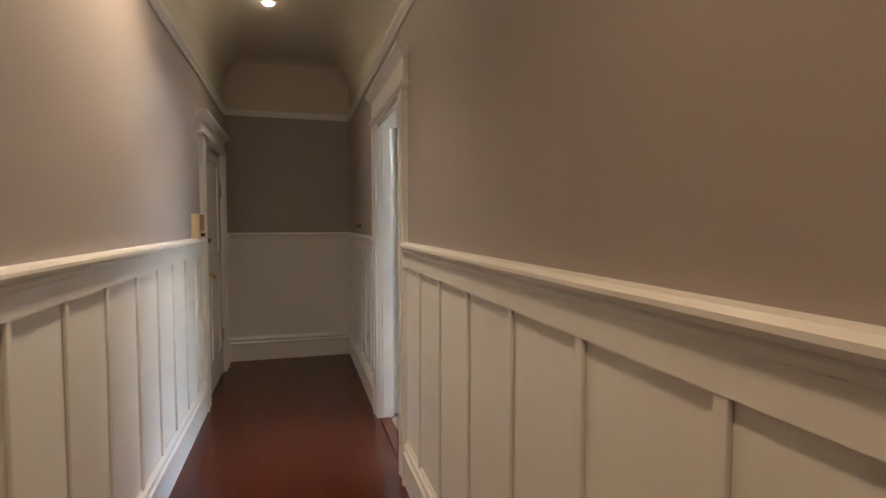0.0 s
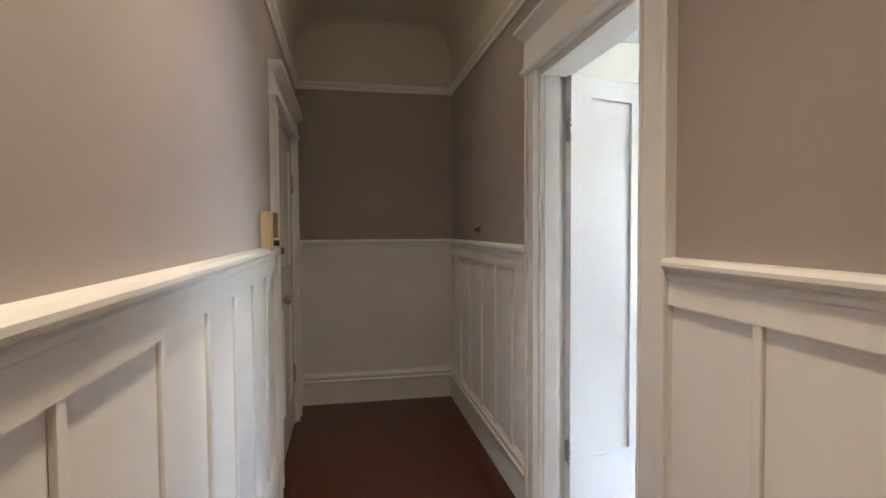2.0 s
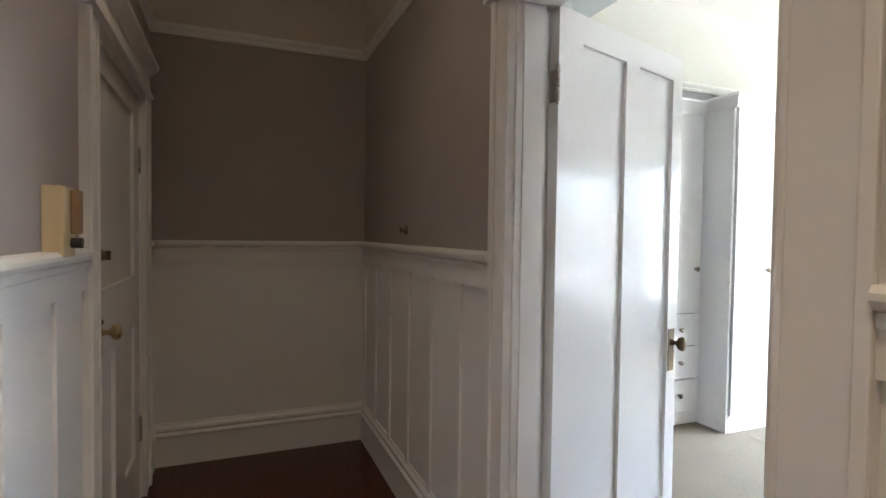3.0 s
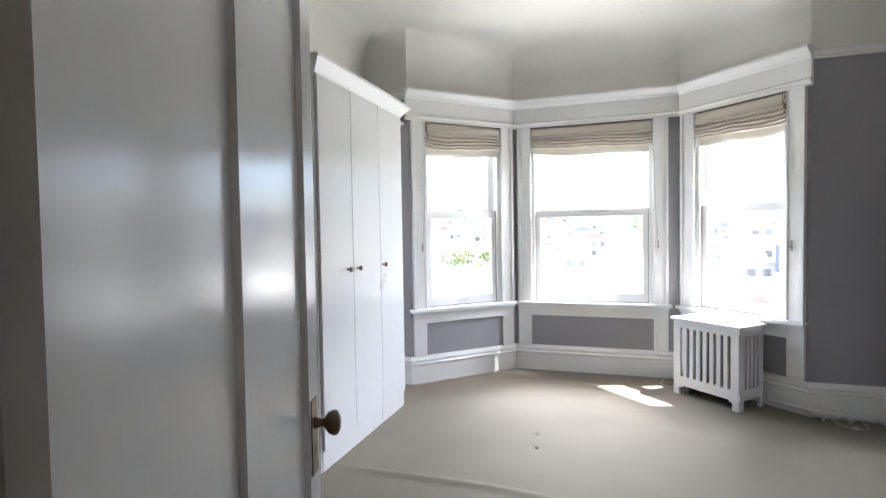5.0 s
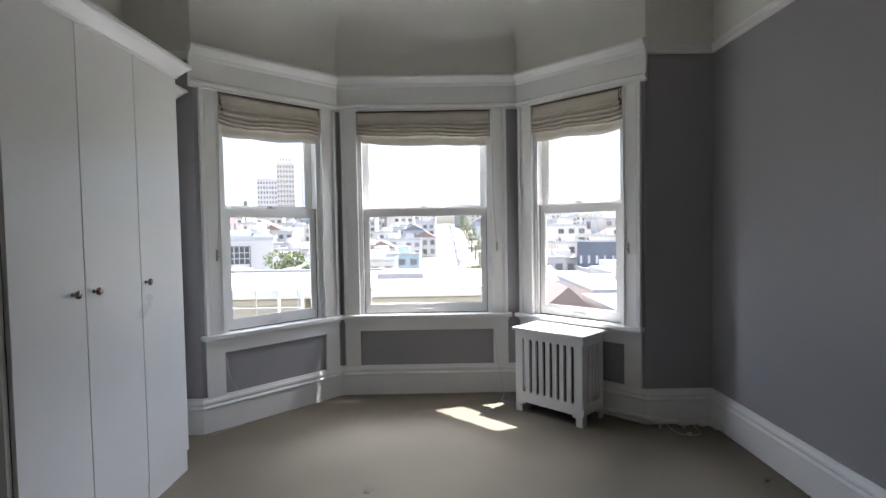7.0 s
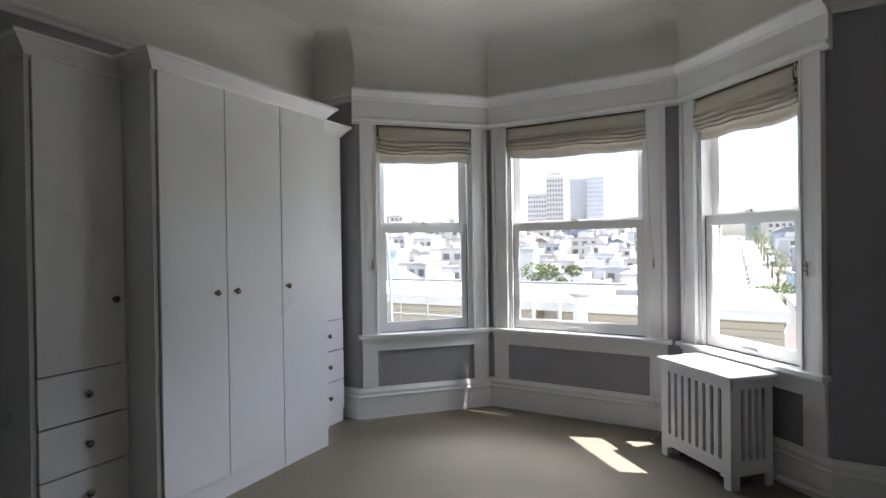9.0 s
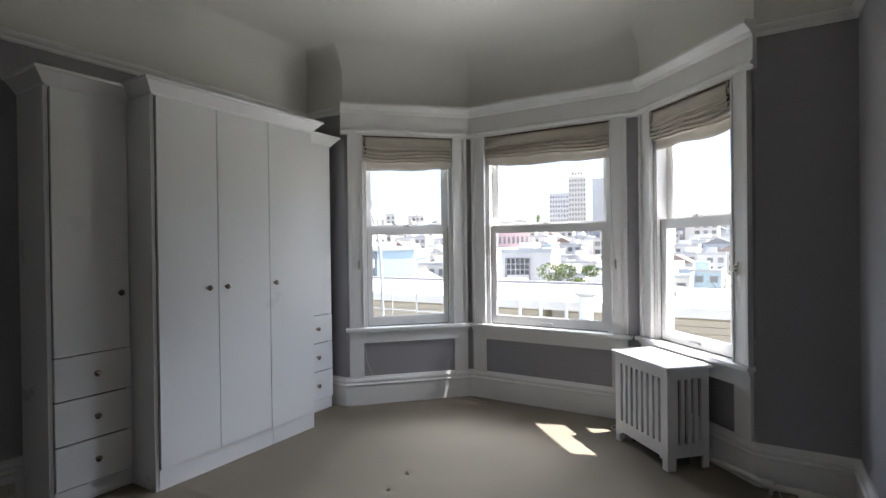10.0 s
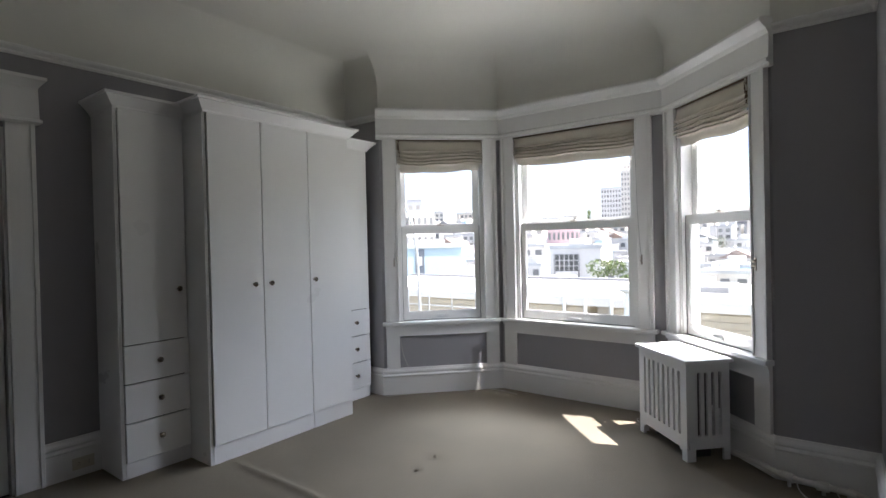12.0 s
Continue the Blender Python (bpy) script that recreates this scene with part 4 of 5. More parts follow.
part("cable", tube(bmesh.new(), curve_points([(3.96, 1.16, 0.012), (4.03, 1.12, 0.010), (4.15, 1.02, 0.012)]), 0.002, 6), CORD, cb)
cb = thing("loose_cable", pose(0, 0, 0), "thin white wire lying along the foot of the bay", "cable")
part("cable", tube(bmesh.new(), curve_points([(4.66, 0.50, 0.012), (4.68, 0.38, 0.010), (4.64, 0.22, 0.011)]), 0.002, 6), CORD, cb)

outlet = thing("wall_outlet", pose(1.80, NY - 0.022, 0.085), "small ivory double wall outlet in the baseboard", "outlet")
part("cover_plate", boxes((-0.057, 0.057, -0.005, 0.0, -0.035, 0.035), bevel=0.003), PLASTIC, outlet)
for x in (-0.027, 0.027):
    part("socket", cyl(bmesh.new(), (x, -0.009, 0), (x, -0.004, 0), 0.016), PLASTIC, outlet)
    part("socket_slot", boxes((x - 0.004, x + 0.004, -0.0098, -0.009, -0.008, -0.005), (x - 0.004, x + 0.004, -0.0098, -0.009, 0.005, 0.008)), DARKPL, outlet)


# ---- wardrobes ----
def small_knob(x, y, z, parent):
    m = Matrix.Translation((x, y, z)) @ Vector((0, -1, 0)).to_track_quat("Z", "Y").to_matrix().to_4x4()
    part("knob", lathe(bmesh.new(), [(0.009, 0), (0.007, 0.003), (0.005, 0.008), (0.006, 0.014), (0.015, 0.018), (0.0175, 0.025), (0.014, 0.030), (0, 0.033)], m, 16),
         KNOBMETAL, parent, "dark brushed nickel knob", smooth=True)


def cupboard(name, x0, x1, yf, leaves, drawers, top, plinth, label, group, ends=(True, True), fronts=0.003):
    """A built-in unit against the north wall: leaves (x0, x1, z0, z1, knob x, knob z), drawers (z0, z1, knob x)."""
    yb = NY - 0.003
    c = thing(name, pose(0, 0, 0), label, "built-in cupboard", group)
    part("side_panel", boxes((x0, x0 + 0.02, yf, yb, 0.004, top)), LAMINATE, c)
    part("side_panel", boxes((x1 - 0.02, x1, yf, yb, 0.004, top)), LAMINATE, c)
    part("back_panel", boxes((x0 + 0.02, x1 - 0.02, yb - 0.01, yb, 0.1, top)), LAMINATE, c)
    part("top_panel", boxes((x0 + 0.02, x1 - 0.02, yf + 0.002, yb - 0.01, top - 0.02, top)), LAMINATE, c)
    part("bottom_panel", boxes((x0 + 0.02, x1 - 0.02, yf + 0.002, yb - 0.01, plinth - 0.02, plinth)), LAMINATE, c)
    part("plinth", boxes((x0 + 0.02, x1 - 0.001, yf - 0.004, yf + 0.015, 0.004, plinth - 0.004)), LAMINATE, c)
    # added dark sheet behind the fronts, in place of the shade inside the seams
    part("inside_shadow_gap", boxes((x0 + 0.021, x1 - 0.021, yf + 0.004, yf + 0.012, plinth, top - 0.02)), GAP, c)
    for a, b, z0, z1, kx, kz in leaves:
        d = part("cupboard_door", boxes((a + 0.003, b - 0.003, yf - 0.018, yf, z0 + 0.002, z1 - 0.002), bevel=0.0012), LAMINATE, c)
        small_knob(kx, yf - 0.018, kz, d)
    for z0, z1, kx in drawers:
        d = part("drawer_front", boxes((x0 + 0.0218, x1 - 0.003, yf - 0.018, yf, z0 + 0.0042, z1 - 0.0042), bevel=0.0012), LAMINATE, c)
        small_knob(kx, yf - 0.018, (z0 + z1) / 2 + 0.005, d)
    prof = [(0.0, top - 0.012), (0.006, top - 0.012), (0.010, top), (0.055, top + 0.052), (0.064, top + 0.054), (0.064, top + 0.070), (0.0, top + 0.070)]
    yc = yf - 0.018
    path = []
    if ends[1]:
        path.append((x1, yb))
    path += [(x1, yc), (x0, yc)]
    if ends[0]:
        path.append((x0, yb))
    part("cornice", sweep(bmesh.new(), path, prof), LAMINATE, c, "white sloping cornice")
    return c


BG = "built-in cupboards along the wall"
LX0, LX1, LYF = 1.90, 2.3035, 1.33
cupboard("wardrobe_unit", LX0, LX1, LYF, [(LX0 + 0.02, LX1 - 0.005, 0.795, 2.205, LX1 - 0.06, 1.11)],
         [(0.10, 0.332, 2.115), (0.332, 0.564, 2.115), (0.564, 0.795, 2.115)], 2.205, 0.10,
         "narrow white cupboard with one tall door over three drawers", BG, (True, False))
MX0, MX1, MX2, MX3, MYF = 2.305, 2.70, 3.09, 3.49, 1.085
cupboard("wardrobe_unit", MX0, MX2, MYF, [(MX0 + 0.02, MX1, 0.125, 2.215, MX1 - 0.075, 1.115), (MX1, MX2, 0.125, 2.215, MX1 + 0.05, 1.115)],
         [], 2.215, 0.125, "deep white wardrobe with two tall doors", BG, (True, False))
cupboard("wardrobe_unit", MX2, MX3, MYF, [(MX2, MX3 - 0.003, 0.125, 2.215, MX2 + 0.035, 1.115)],
         [], 2.215, 0.125, "deep white wardrobe with one tall door", BG, (False, True))
RX0, RX1 = 3.495, 3.935
cupboard("wardrobe_unit", RX0, RX1, LYF, [(RX0 + 0.02, RX1 - 0.005, 0.795, 2.205, RX0 + 0.07, 1.11)],
         [(0.10, 0.332, 3.757), (0.332, 0.564, 3.757), (0.564, 0.795, 3.757)], 2.205, 0.10,
         "narrow white cupboard with three drawers beside the bay", BG, (False, True))

# ---- outdoors ----
GZ = -16.0


def ease(a, b, v):
    f = min(1, max(0, (v - a) / (b - a)))
    return f * f * (3 - 2 * f)


def ground_z(x, y):
    r = math.hypot(x, y)
    az = math.degrees(math.atan2(y, x)) if r > 1 else 0
    crest = 22 + 6 * ease(15, 40, az) - 5 * ease(-5, -16, az)
    z = GZ + (crest - 1.5) * ease(45, 390, r)
    return z - 14 * ease(420, 900, r)


bm = bmesh.new()
grid = {}
GS = [-3000, -900, -500, -300] + [-200 + 20 * k for k in range(41)] + [700, 900, 1300, 3000]
for i, x in enumerate(GS):
    for j, y in enumerate(GS):
        grid[i, j] = bm.verts.new((x, y - 100 if abs(y) < 2500 else y, ground_z(x, y - 100)))
for i in range(len(GS) - 1):
    for j in range(len(GS) - 1):
        bm.faces.new((grid[i, j], grid[i + 1, j], grid[i + 1, j + 1], grid[i, j + 1]))
part("ground", bm, GROUND, None, "city hillside ground", "structure")

# the street that climbs the hill
bm = bmesh.new()
prev = None
for k in range(40):
    x = 45 + k * 9.2
    y = -3.2 + 0.002 * (x - 45)
    z = max(ground_z(x, y - 5), ground_z(x, y), ground_z(x, y + 5)) + 0.35
    row = [bm.verts.new((x, y + s, z)) for s in (-4.2, 4.2)]
    if prev:
        bm.faces.new((prev[0], row[0], row[1], prev[1]))
    prev = row
part("street_climbing_hill", bm, STREET, None, "pale sunlit asphalt street", "structure")


def facade_windows(h, w, d, z0, z1, floors, cols, sides, parent, material=WINDOWDARK, ww=0.55, hh=0.55, name="window", joined=False):
    """Windows standing 4 cm proud in frames on the faces of a block w deep in x, d long in y."""
    fh = (z1 - z0) / floors
    bm_all = bmesh.new() if joined else None
    for side in sides:
        length = d if side in "WE" else w
        n = cols if side in "WE" else max(1, round(cols * w / d))
        cw = length / n
        for f in range(floors):
            for c in range(n):
                a = -length / 2 + cw * (c + 0.5)
                zc = z0 + fh * (f + 0.52)
                hw, hz = cw * ww / 2, fh * hh / 2
                if side == "W":
                    row = (-w / 2 - 0.05, -w / 2 + 0.02, a - hw, a + hw, zc - hz, zc + hz)
                elif side == "S":
                    row = (a - hw, a + hw, -d / 2 - 0.05, -d / 2 + 0.02, zc - hz, zc + hz)
                else:
                    row = (a - hw, a + hw, d / 2 - 0.02, d / 2 + 0.05, zc - hz, zc + hz)
                if joined:
                    box(bm_all, *row)
                else:
                    part(name, boxes(row), material, parent)
    if joined:
        part(name, bm_all, material, parent, kind="stuff")


def house(material, w, d, h, floors, cols, roof, label):
    """A block w deep, d wide, h high above a plinth that sinks into the slope."""
    t = thing("house", pose(0, 0, -400), label, "building", "houses on the hillside")
    part("wall", boxes((-w / 2, w / 2, -d / 2, d / 2, -9, h)), material, t)
    if roof == "flat":
        part("roof", boxes((-w / 2 - 0.15, w / 2 + 0.15, -d / 2 - 0.15, -d / 2 + 0.15, h - 0.1, h + 0.5), (-w / 2 - 0.15, w / 2 + 0.15, d / 2 - 0.15, d / 2 + 0.15, h - 0.1, h + 0.5),
                           (-w / 2 - 0.15, -w / 2 + 0.15, -d / 2, d / 2, h - 0.1, h + 0.5), (-w / 2, w / 2, -d / 2, d / 2, h, h + 0.12)), ROOF, t)
        part("rooftop_box", boxes((-w / 4, w / 8, -d / 5, d / 8, h + 0.1, h + 2.0)), material, t)
    else:
        bm = bmesh.new()
        p = [(-w / 2 - 0.3, -d / 2 - 0.3, h), (w / 2 + 0.3, -d / 2 - 0.3, h), (w / 2 + 0.3, d / 2 + 0.3, h), (-w / 2 - 0.3, d / 2 + 0.3, h)]
        vs = [bm.verts.new(q) for q in p] + [bm.verts.new((-w / 2 - 0.3, 0, h + 2.2)), bm.verts.new((w / 2 + 0.3, 0, h + 2.2))]
        for f in ((0, 1, 5, 4), (3, 4, 5, 2), (0, 4, 3), (1, 2, 5), (0, 3, 2, 1)):
            bm.faces.new([vs[q] for q in f])
        part("roof", bm, TERRACOTTA if roof == "gable" else ROOFDARK, t)
    facade_windows(h, w, d, 0.4, h - 0.4, floors, cols, "W", t)
    if cols > 2:
        part("bay_window", boxes((-w / 2 - 1.0, -w / 2, d / 2 - d / cols, d / 2 - 0.3, 1.0, h - 0.6)), material, t)
    return t


kinds = [house(EXT_WHITE, 10, 8, 8.5, 3, 3, "flat", "white stucco row house with flat roof"),
         house(EXT_WHITE, 12, 10, 6.5, 2, 4, "flat", "wide white stucco house with flat roof"),
         house(EXT_CREAM, 11, 8, 9.5, 3, 3, "flat", "cream stucco row house with flat roof"),
         house(EXT_GREY, 10, 9, 7.5, 2, 3, "dark", "grey house with a dark pitched roof"),
         house(EXT_WHITE, 10, 8, 7, 2, 3, "gable", "white house with a reddish pitched roof"),
         house(EXT_CREAM, 14, 13, 12, 4, 4, "flat", "cream apartment block with flat roof"),
         house(EXT_BLUE, 10, 8, 8, 3, 3, "flat", "pale blue stucco row house")]
rng = random.Random(5)
first = [True] * len(kinds)
x = 52.0
while x < 400:
    step = 13 + x * 0.02
    y = -0.36 * x - 8
    while y < 0.98 * x + 8:
        w = 9.5 + x * 0.006
        if abs(y + 3.5) > 9 and not (x < 96 and 12 < y < 40) and rng.random() < 0.9:
            k = rng.choices(range(7), (6, 5, 4, 2, 2, 2, 1))[0]
            if x < 75:
                k = rng.choice((1, 4, 0))
            z = ground_z(x, y) + rng.uniform(-1.2, 0.8)
            if x < 75:
                z -= 3.0
            m = pose(x + rng.uniform(-2, 2), y, z, 0, 0, rng.choice((0, 0, 2, -3, 0)))
            if first[k]:
                kinds[k].matrix_world = m
                first[k] = False
            else:
                copy_thing(kinds[k], m)
        y += w * rng.uniform(1.0, 1.45)
    x += step


def polar(az, r, ex=0.5, ey=-1.0):
    return ex + r * math.cos(radians(az)), ey + r * math.sin(radians(az))


def block(name, az0, az1, r, z0, el_top, material, label, floors, cols, depth=12, win=WINDOWDARK, sides="WS", eye=1.42, ww=0.5, hh=0.5, parapet=True, joined=False):
    (xa, ya), (xb, yb) = polar(az0, r), polar(az1, r)
    cx, cy = (xa + xb) / 2, (ya + yb) / 2
    d = math.hypot(xb - xa, yb - ya)
    top = eye + r * math.tan(radians(el_top))
    t = thing(name, pose(cx + depth / 2 * math.cos(radians((az0 + az1) / 2)), cy + depth / 2 * math.sin(radians((az0 + az1) / 2)), z0, 0, 0, (az0 + az1) / 2),
              label, "building")
    h = top - z0
    part("wall", boxes((-depth / 2, depth / 2, -d / 2, d / 2, -6, h)), material, t)
    if parapet:
        part("parapet", boxes((-depth / 2 - 0.1, -depth / 2 + 0.2, -d / 2, d / 2, h, h + 0.35), (-depth / 2, depth / 2, -d / 2 - 0.1, -d / 2 + 0.2, h, h + 0.35)), ROOF, t)
    if floors:
        facade_windows(h, depth, d, 0, h - 0.5, floors, cols, sides, t, win, ww, hh, joined=joined)
    return t


block("apartment_tower", 17.7, 19.7, 300, 0, 5.4, EXT_WHITE, "white apartment tower with rows of small windows", 11, 7, 18)
block("apartment_tower", 15.9, 17.7, 345, 0, 7.1, EXT_CREAM, "tall cream apartment tower", 14, 6, 18, joined=True)
block("apartment_tower", 16.2, 17.4, 352, 0, 7.8, EXT_CREAM, "tall cream apartment tower with setback top", 16, 4, 14, joined=True)
block("office_tower", 13.3, 15.2, 268, 0, 6.8, EXT_WHITE, "white office tower with a grid of windows", 14, 5, 14, CURTAIN, "WS", ww=0.6, hh=0.5, joined=True)
block("office_tower", 11.7, 13.4, 262, 0, 6.9, CURTAIN, "blue glass tower with white floor bands", 15, 9, 16, EXT_WHITE, "WS", ww=0.92, hh=0.28, joined=True)
block("apartment_house", 21.8, 25.2, 155, ground_z(140, 60) - 1, 1.4, EXT_PINK, "pink stucco apartment house with bay windows", 4, 7, 12)
block("brick_building", -18.8, -15.5, 215, ground_z(205, -60), 0.4, EXT_BRICK, "red brick building with flat roof", 4, 8, 14)
block("dark_building", -18.5, -14.4, 120, ground_z(115, -34) - 3, -1.75, EXT_DARK, "dark navy low building with white windows", 2, 5, 12, EXT_WHITE, ww=0.3, hh=0.25)
block("apartment_house", 39.0, 40.6, 156, ground_z(115, 95) - 2, 4.9, EXT_GREY, "grey rooftop storey of a corner house", 5, 2, 6)
block("apartment_house", 37.6, 41.6, 150, ground_z(115, 95) - 2, 3.6, EXT_CREAM, "cream corner house on the hill", 4, 6, 12)
block("white_building", 18.8, 24.2, 48, GZ + 3, -1.0, EXT_WHITE, "white modern building with a large gridded window", 0, 0, 14)
(px, py) = polar(22.4, 47.9)
gw = thing("gridded_window", pose(px, py, -2.05, 0, 0, 21.5), "large dark gridded window on the white building", "window")
part("backing", boxes((-0.05, 0.3, -1.05, 1.05, 0, 2.1)), DARKGLASS, gw)
for k in range(6):
    part("mullion", boxes((-0.12, -0.05, -1.05 + k * 0.42 - 0.035, -1.05 + k * 0.42 + 0.035, 0.66, 2.1)), EXT_WHITE, gw)
for z in (1.1, 1.6):
    part("transom", boxes((-0.11, -0.055, -1.05, 1.05, z - 0.03, z + 0.03)), EXT_WHITE, gw)
part("spandrel", boxes((-0.10, -0.055, -1.0, 1.0, 0.06, 0.62)), EXT_WHITE, gw)
part("frame", boxes((-0.16, -0.05, -1.14, -1.06, -0.05, 2.18), (-0.16, -0.05, 1.06, 1.14, -0.05, 2.18), (-0.16, -0.05, -1.06, 1.06, 2.11, 2.18), (-0.16, -0.05, -1.06, 1.06, -0.05, 0.0)), ROOFDARK, gw)
blue = block("blue_building", 33.6, 47, 38, GZ, -0.6, EXT_BLUE, "pale blue blank-sided building", 0, 0, 14)
dk = block("dark_bay", 37.8, 38.8, 37.7, -6, -0.7, EXT_DARK, "dark vertical strip with a small window on the blue building", 0, 0, 1.0, parapet=False)
part("window", boxes((-0.56, -0.45, -0.16, 0.16, 5.75, 6.4)), EXT_WHITE, dk)

# near roofs
nr = thing("neighbour_roof", pose(0, 0, 0), "flat white roof with tan clapboard parapet wall", "building")
part("wall", boxes((14.0, 19.5, -2.3, 2.6, -12, -0.22), (14.0, 19.5, 3.2, 14, -12, -0.22)), SIDING, nr)
for k in range(11):
    z = -0.45 - k * 0.16
    part("clapboard", boxes((13.965, 14.0, -2.3, 2.6, z - 0.15, z)), SIDING, nr)
    part("clapboard", boxes((13.965, 14.0, 3.2, 14, z - 0.15, z)), SIDING, nr)
part("roof_cap", boxes((13.9, 19.6, -2.4, 14.1, -0.22, -0.16), (13.9, 14.2, -2.4, 14.1, -0.40, -0.222)), EXT_WHITE, nr)
part("recess", boxes((14.6, 15.0, 2.6, 3.2, -12, -0.3)), EXT_WHITE, nr)
part("back_edge", boxes((19.4, 19.7, 1.2, 14.1, -0.16, -0.07)), ROOFDARK, nr)
part("roof_hatch", boxes((16.2, 18.2, 0.2, 1.6, -0.16, 0.0)), ROOFDARK, nr)
for y in (2.55, 3.25, 3.85):
    part("downpipe", cyl(bmesh.new(), (13.85, y, -3), (13.85, y, -0.1 + 0.35 * (y < 3)), 0.045, n=10), WHITEMETAL, nr)
vs_ = thing("vent_stack", pose(13.4, 1.9, -3), "white metal roof vent stack with a wide cap", "vent")
part("flue", cyl(bmesh.new(), (0, 0, 0), (0, 0, 3.05), 0.17, n=20), WHITEMETAL, vs_)
part("cap", lathe(bmesh.new(), [(0.20, 3.05), (0.28, 3.10), (0.28, 3.15), (0.05, 3.27), (0.0, 3.28)], n=20), METAL, vs_)

gb = thing("gabled_house", pose(32, -6.8, 0, 0, 0, 0), "low house with a pink-brown pitched roof", "building")
bm = bmesh.new()
vv = [bm.verts.new(p) for p in ((-4, -3.2, -4.6), (6, -3.2, -4.6), (6, 3.0, -4.6), (-4, 3.0, -4.6), (-4, -0.3, -1.9), (6, -0.3, -1.9))]
for f in ((0, 1, 5, 4), (3, 4, 5, 2), (0, 4, 3), (1, 2, 5), (0, 3, 2, 1)):
    bm.faces.new([vv[q] for q in f])
part("roof", bm, TERRACOTTA, gb)
part("wall", boxes((-3.7, 5.7, -2.9, 2.7, -16, -4.6)), EXT_WHITE, gb)
for k, (x, y, z, w, d, m_) in enumerate(((38, -14, -2.9, 10, 8, EXT_WHITE), (28, -11.5, -3.0, 7, 5, ROOF), (50, -10, -3.6, 9, 9, EXT_CREAM), (48, -20, -3.0, 10, 9, EXT_WHITE),
                                         (30, 2.0, -2.9, 8, 9, EXT_WHITE), (40, 22, -3.2, 9, 9, EXT_WHITE), (34, 13.5, -2.2, 7, 6, EXT_CREAM))):
    t = thing("low_building", pose(x, y, 0), "low pale building with a flat roof", "building")
    part("wall", boxes((-w / 2, w / 2, -d / 2, d / 2, -15, z)), m_, t)
    part("roof", boxes((-w / 2 - 0.2, w / 2 + 0.2, -d / 2 - 0.2, d / 2 + 0.2, z, z + 0.25)), ROOF, t)
    part("rooftop_box", boxes((0, 1.6, -1, 0.6, z + 0.25, z + 1.1)), EXT_WHITE, t)
    facade_windows(0, w, d, -7, z, 2, 3, "W", t)


def tree(x, y, z, crown_r, height, label, leaves=2600, narrow=1.0, name="tree"):
    t = thing(name, pose(x, y, z), label, "tree")
    bm = bmesh.new()
    cyl(bm, (0, 0, 0), (0, 0, height * 0.55), height * 0.035, height * 0.02, 10)
    r = random.Random(int(x * 7 + y * 13))
    for k in range(7):
        a = r.uniform(0, math.tau)
        cyl(bm, (0, 0, height * r.uniform(0.3, 0.5)), (math.cos(a) * crown_r * 0.6 * narrow, math.sin(a) * crown_r * 0.6 * narrow, height * r.uniform(0.6, 0.85)), height * 0.012, height * 0.004, 6)
    part("trunk", bm, BARK, t)
    clumps = [(r.gauss(0, 0.45) * crown_r * narrow, r.gauss(0, 0.45) * crown_r * narrow, height * r.uniform(0.55, 0.98), r.uniform(0.25, 0.5) * crown_r) for _ in range(22)]
    verts, faces = [], []
    for k in range(leaves):
        cx, cy, cz, cr = clumps[k % len(clumps)]
        v = Vector((r.gauss(0, 1), r.gauss(0, 1), r.gauss(0, 1))).normalized() * cr * r.uniform(0.6, 1.05)
        p = Vector((cx, cy, cz)) + Vector((v.x * narrow, v.y * narrow, v.z * 0.7))
        s = crown_r * r.uniform(0.03, 0.055)
        u = Vector((r.uniform(-1, 1), r.uniform(-1, 1), r.uniform(-1, 1))).normalized()
        w = u.cross(Vector((r.uniform(-1, 1), r.uniform(-1, 1), r.uniform(-1, 1)))).normalized()
        i = len(verts)
        verts += [p + u * s, p + w * s * 0.6, p - u * s, p - w * s * 0.6]
        faces.append((i, i + 1, i + 2, i + 3))
    me = bpy.data.meshes.new("crown")
    me.from_pydata([tuple(v) for v in verts], [], faces)
    me.materials.append(LEAF)
    tagged(new("crown", me), kind="stuff").parent = t
    return t


tx, ty = polar(15.6, 37)
tree(tx, ty, -9.5, 2.0, 9.2, "sunlit green tree with a full rounded crown", 9000)
tree(tx + 1.5, ty - 2.2, -10, 1.6, 8.6, "small sunlit green street tree", 1800)
tx, ty = polar(-4.1, 78)
tree(tx, ty, -13.5, 3.0, 9.5, "green street tree by the climbing road", 2200)
tx, ty = polar(20.9, 250)
tree(tx, ty, 2.5, 4.0, 12.5, "dark narrow conifer on the skyline", 900, 0.35, "conifer")
rng = random.Random(11)
proto = tree(120, 5, ground_z(120, 5), 3.5, 9, "green tree between the houses", 500)
for k in range(46):
    r = rng.uniform(85, 380)
    az = rng.uniform(-19, 42)
    x, y = polar(az, r)
    if k < 14:
        x, y = 75 + k * 20, -3 - 8.6
    if abs(y + 3) < 8:
        continue
    copy_thing(proto, pose(x, y, ground_z(x, y), 0, 0, rng.uniform(0, 360)))

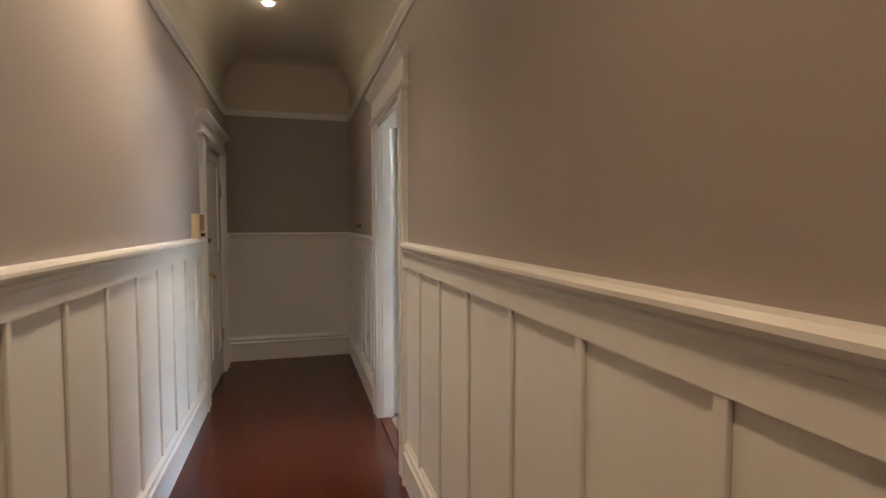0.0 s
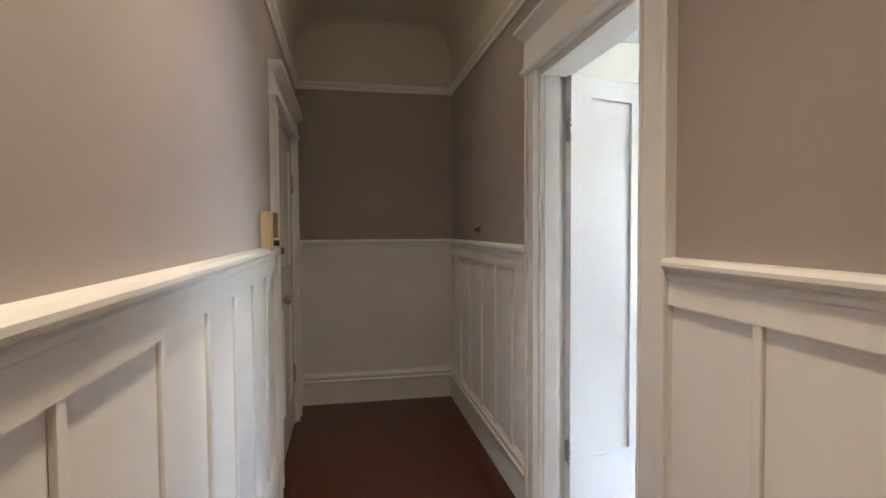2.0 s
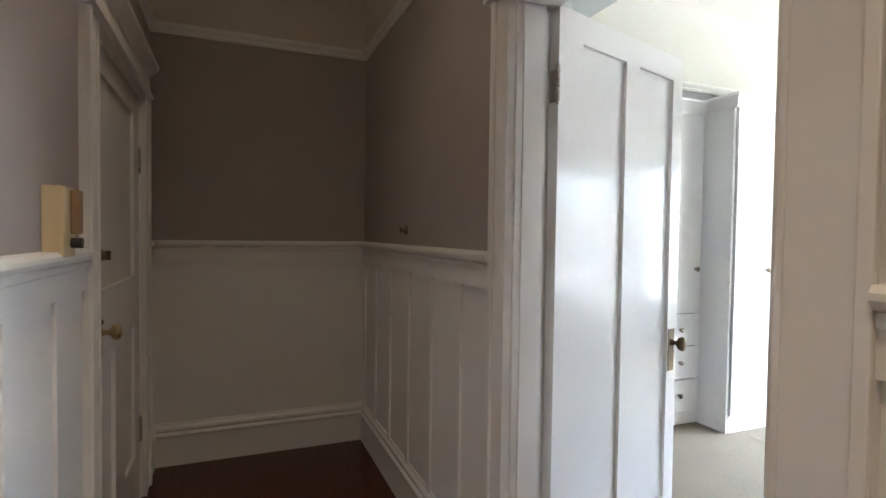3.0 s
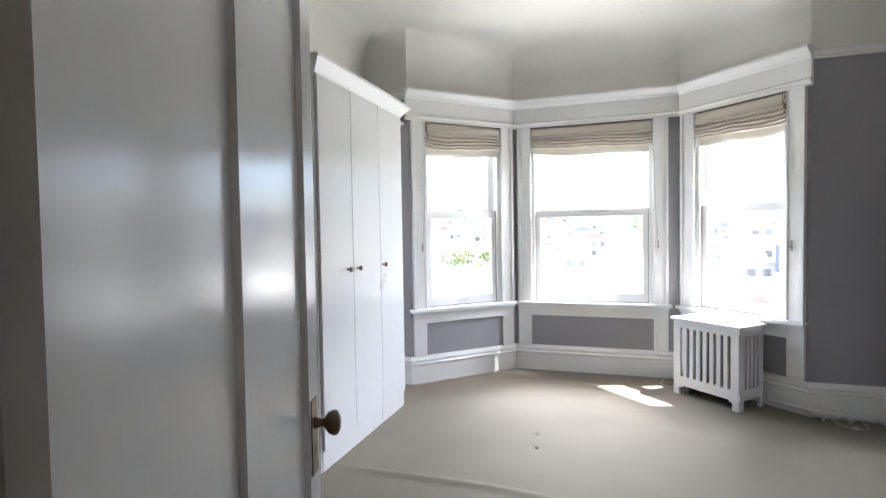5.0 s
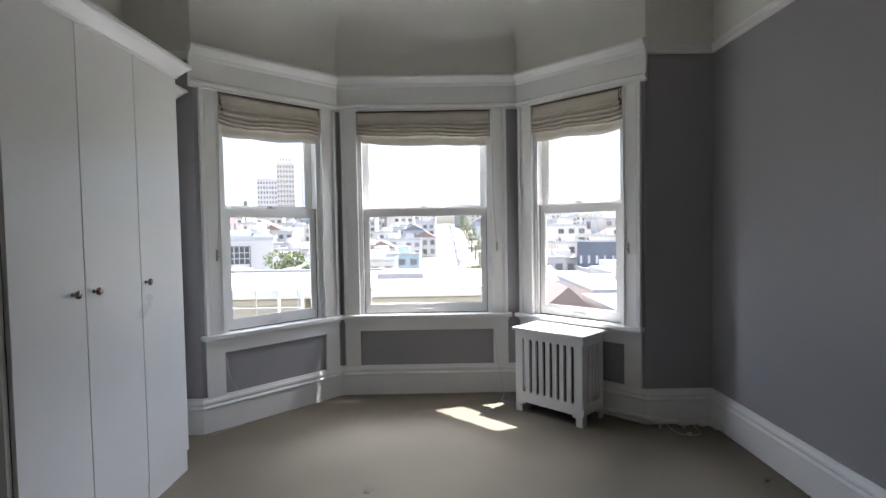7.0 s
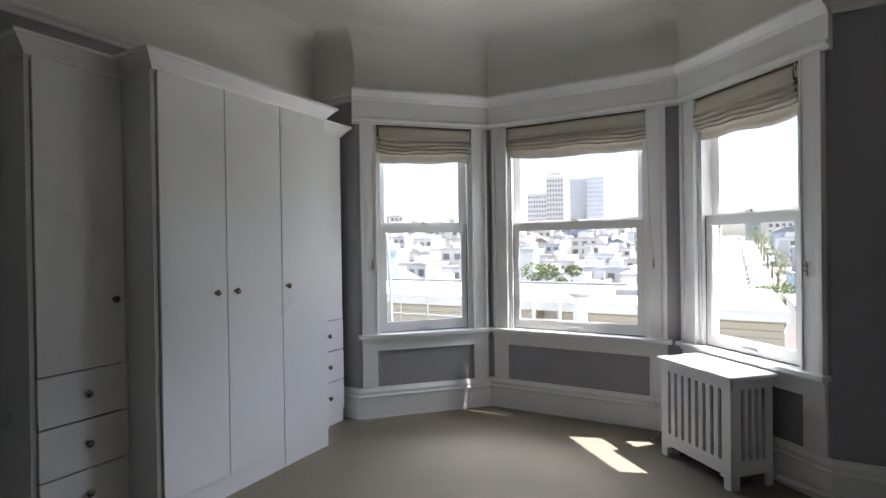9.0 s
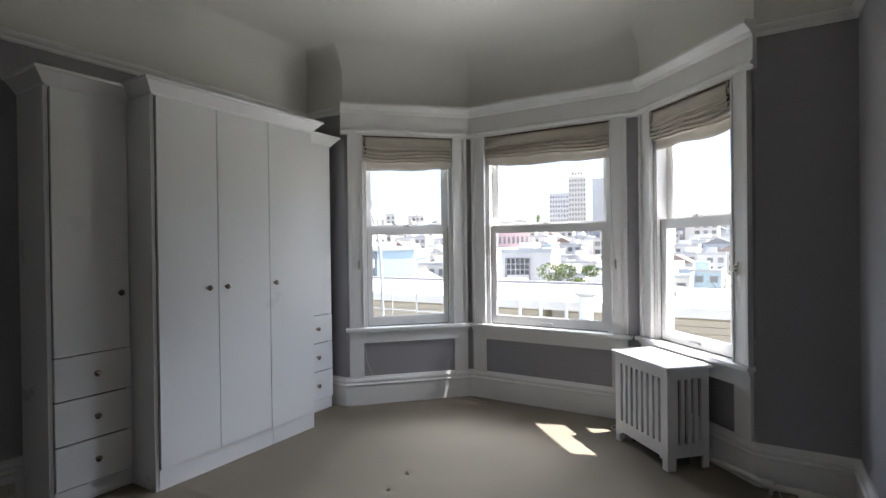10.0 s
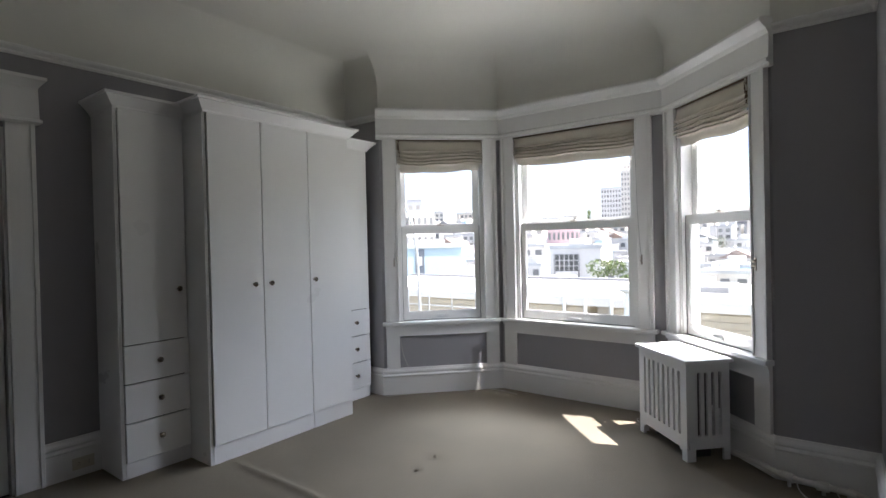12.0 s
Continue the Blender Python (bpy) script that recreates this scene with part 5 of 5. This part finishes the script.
# parked cars along the street
def car(material, label):
    c = thing("parked_car", pose(0, 0, -300), label, "car", "cars parked along the street")
    bm = bmesh.new()
    side = ((-2.1, 0.35), (-2.15, 0.75), (-1.9, 0.95), (-1.1, 1.0), (-0.6, 1.42), (0.9, 1.42), (1.5, 0.98), (2.1, 0.85), (2.15, 0.4))
    rings = [[bm.verts.new((x, y, z)) for x, z in side] for y in (-0.85, 0.85)]
    for i in range(len(side) - 1):
        bm.faces.new((rings[0][i], rings[0][i + 1], rings[1][i + 1], rings[1][i]))
    bm.faces.new(rings[0])
    bm.faces.new(rings[1])
    bm.faces.new((rings[0][0], rings[0][-1], rings[1][-1], rings[1][0]))
    part("body", bm, material, c)
    part("side_glass", boxes((-0.75, 1.0, -0.87, 0.87, 1.02, 1.32)), WINDOWDARK, c)
    for x in (-1.35, 1.35):
        for y in (-0.8, 0.8):
            part("wheel", cyl(bmesh.new(), (x, y - 0.08, 0.32), (x, y + 0.08, 0.32), 0.32, n=12), DARKPL, c)
    return c


cars = [car(EXT_DARK, "dark parked car by the kerb"), car(METAL, "silver parked car by the kerb"), car(EXT_WHITE, "white parked car by the kerb")]
for k in range(30):
    x = 60 + 8.5 * k
    m = pose(x, -3.2 - 3.2, max(ground_z(x, -8), ground_z(x, 2)) + 0.5, 0, -3, 0)
    if k < 3:
        cars[k].matrix_world = m
    else:
        copy_thing(cars[(k * 7) % 3], m)

# fire escape just outside the north bay window
fe = thing("fire_escape", pose(0, 0, 0), "thin pale metal fire escape railing with a curved hose", "railing")
part("platform", boxes((5.0, 5.9, 0.85, 3.2, -0.06, -0.02)), METAL, fe)
for z in (0.86, 0.68, 0.40, 0.1):
    part("rail", tube(bmesh.new(), [(5.10, 0.86, z), (5.10, 3.2, z)], 0.006, 6), METAL, fe)
for y in (0.88, 1.25, 1.56, 1.86, 2.2, 2.6, 3.0):
    part("post", cyl(bmesh.new(), (5.10, y, -0.05), (5.10, y, 0.87), 0.006, n=8), METAL, fe)
part("hose", tube(bmesh.new(), curve_points([(5.06, 1.99, 2.6), (4.98, 1.83, 1.95), (4.96, 1.68, 1.62), (4.94, 1.60, 1.38), (4.94, 1.57, 0.9), (4.94, 1.56, 0.2), (4.94, 1.56, -0.05)]), 0.016, 8), METAL, fe, smooth=True)
bm = bmesh.new()
tube(bm, [(5.5, 2.75, 1.1), (5.3, 2.1, -0.05)], 0.03, 6)
part("stair_stringer", bm, METAL, fe)

# hall floorboards, each a piece
boards = part("floor_hall", boxes((HX0, HX1 - 0.0005, HY0, HY1, -0.02, -0.0155)), GAP, None, "dark red-brown strip wood floor", "structure")
BW = 0.0605
lengths = (1.1, 1.45, 1.8, 2.2)
meshes = {}
rng = random.Random(3)
for i in range(20):
    x = HX0 + i * BW
    y = HY0 - rng.uniform(0, 1.0)
    while y < HY1:
        ln = rng.choice(lengths)
        if y + ln > HY0 + 0.05:
            a, b = max(y, HY0), min(y + ln, HY1)
            key = round(b - a, 3)
            if key not in meshes:
                bm = boxes((0.0004, BW - 0.0004, 0.0004, key - 0.0004, -0.0155, 0.0))
                me = bpy.data.meshes.new("floorboard")
                bmesh.ops.recalc_face_normals(bm, faces=bm.faces)
                bm.to_mesh(me)
                bm.free()
                me.materials.append(FLOORWOOD)
                meshes[key] = me
            ob = new("floorboard", meshes[key])
            ob.location = (x, a, 0)
            ob.parent = boards
        y += ln
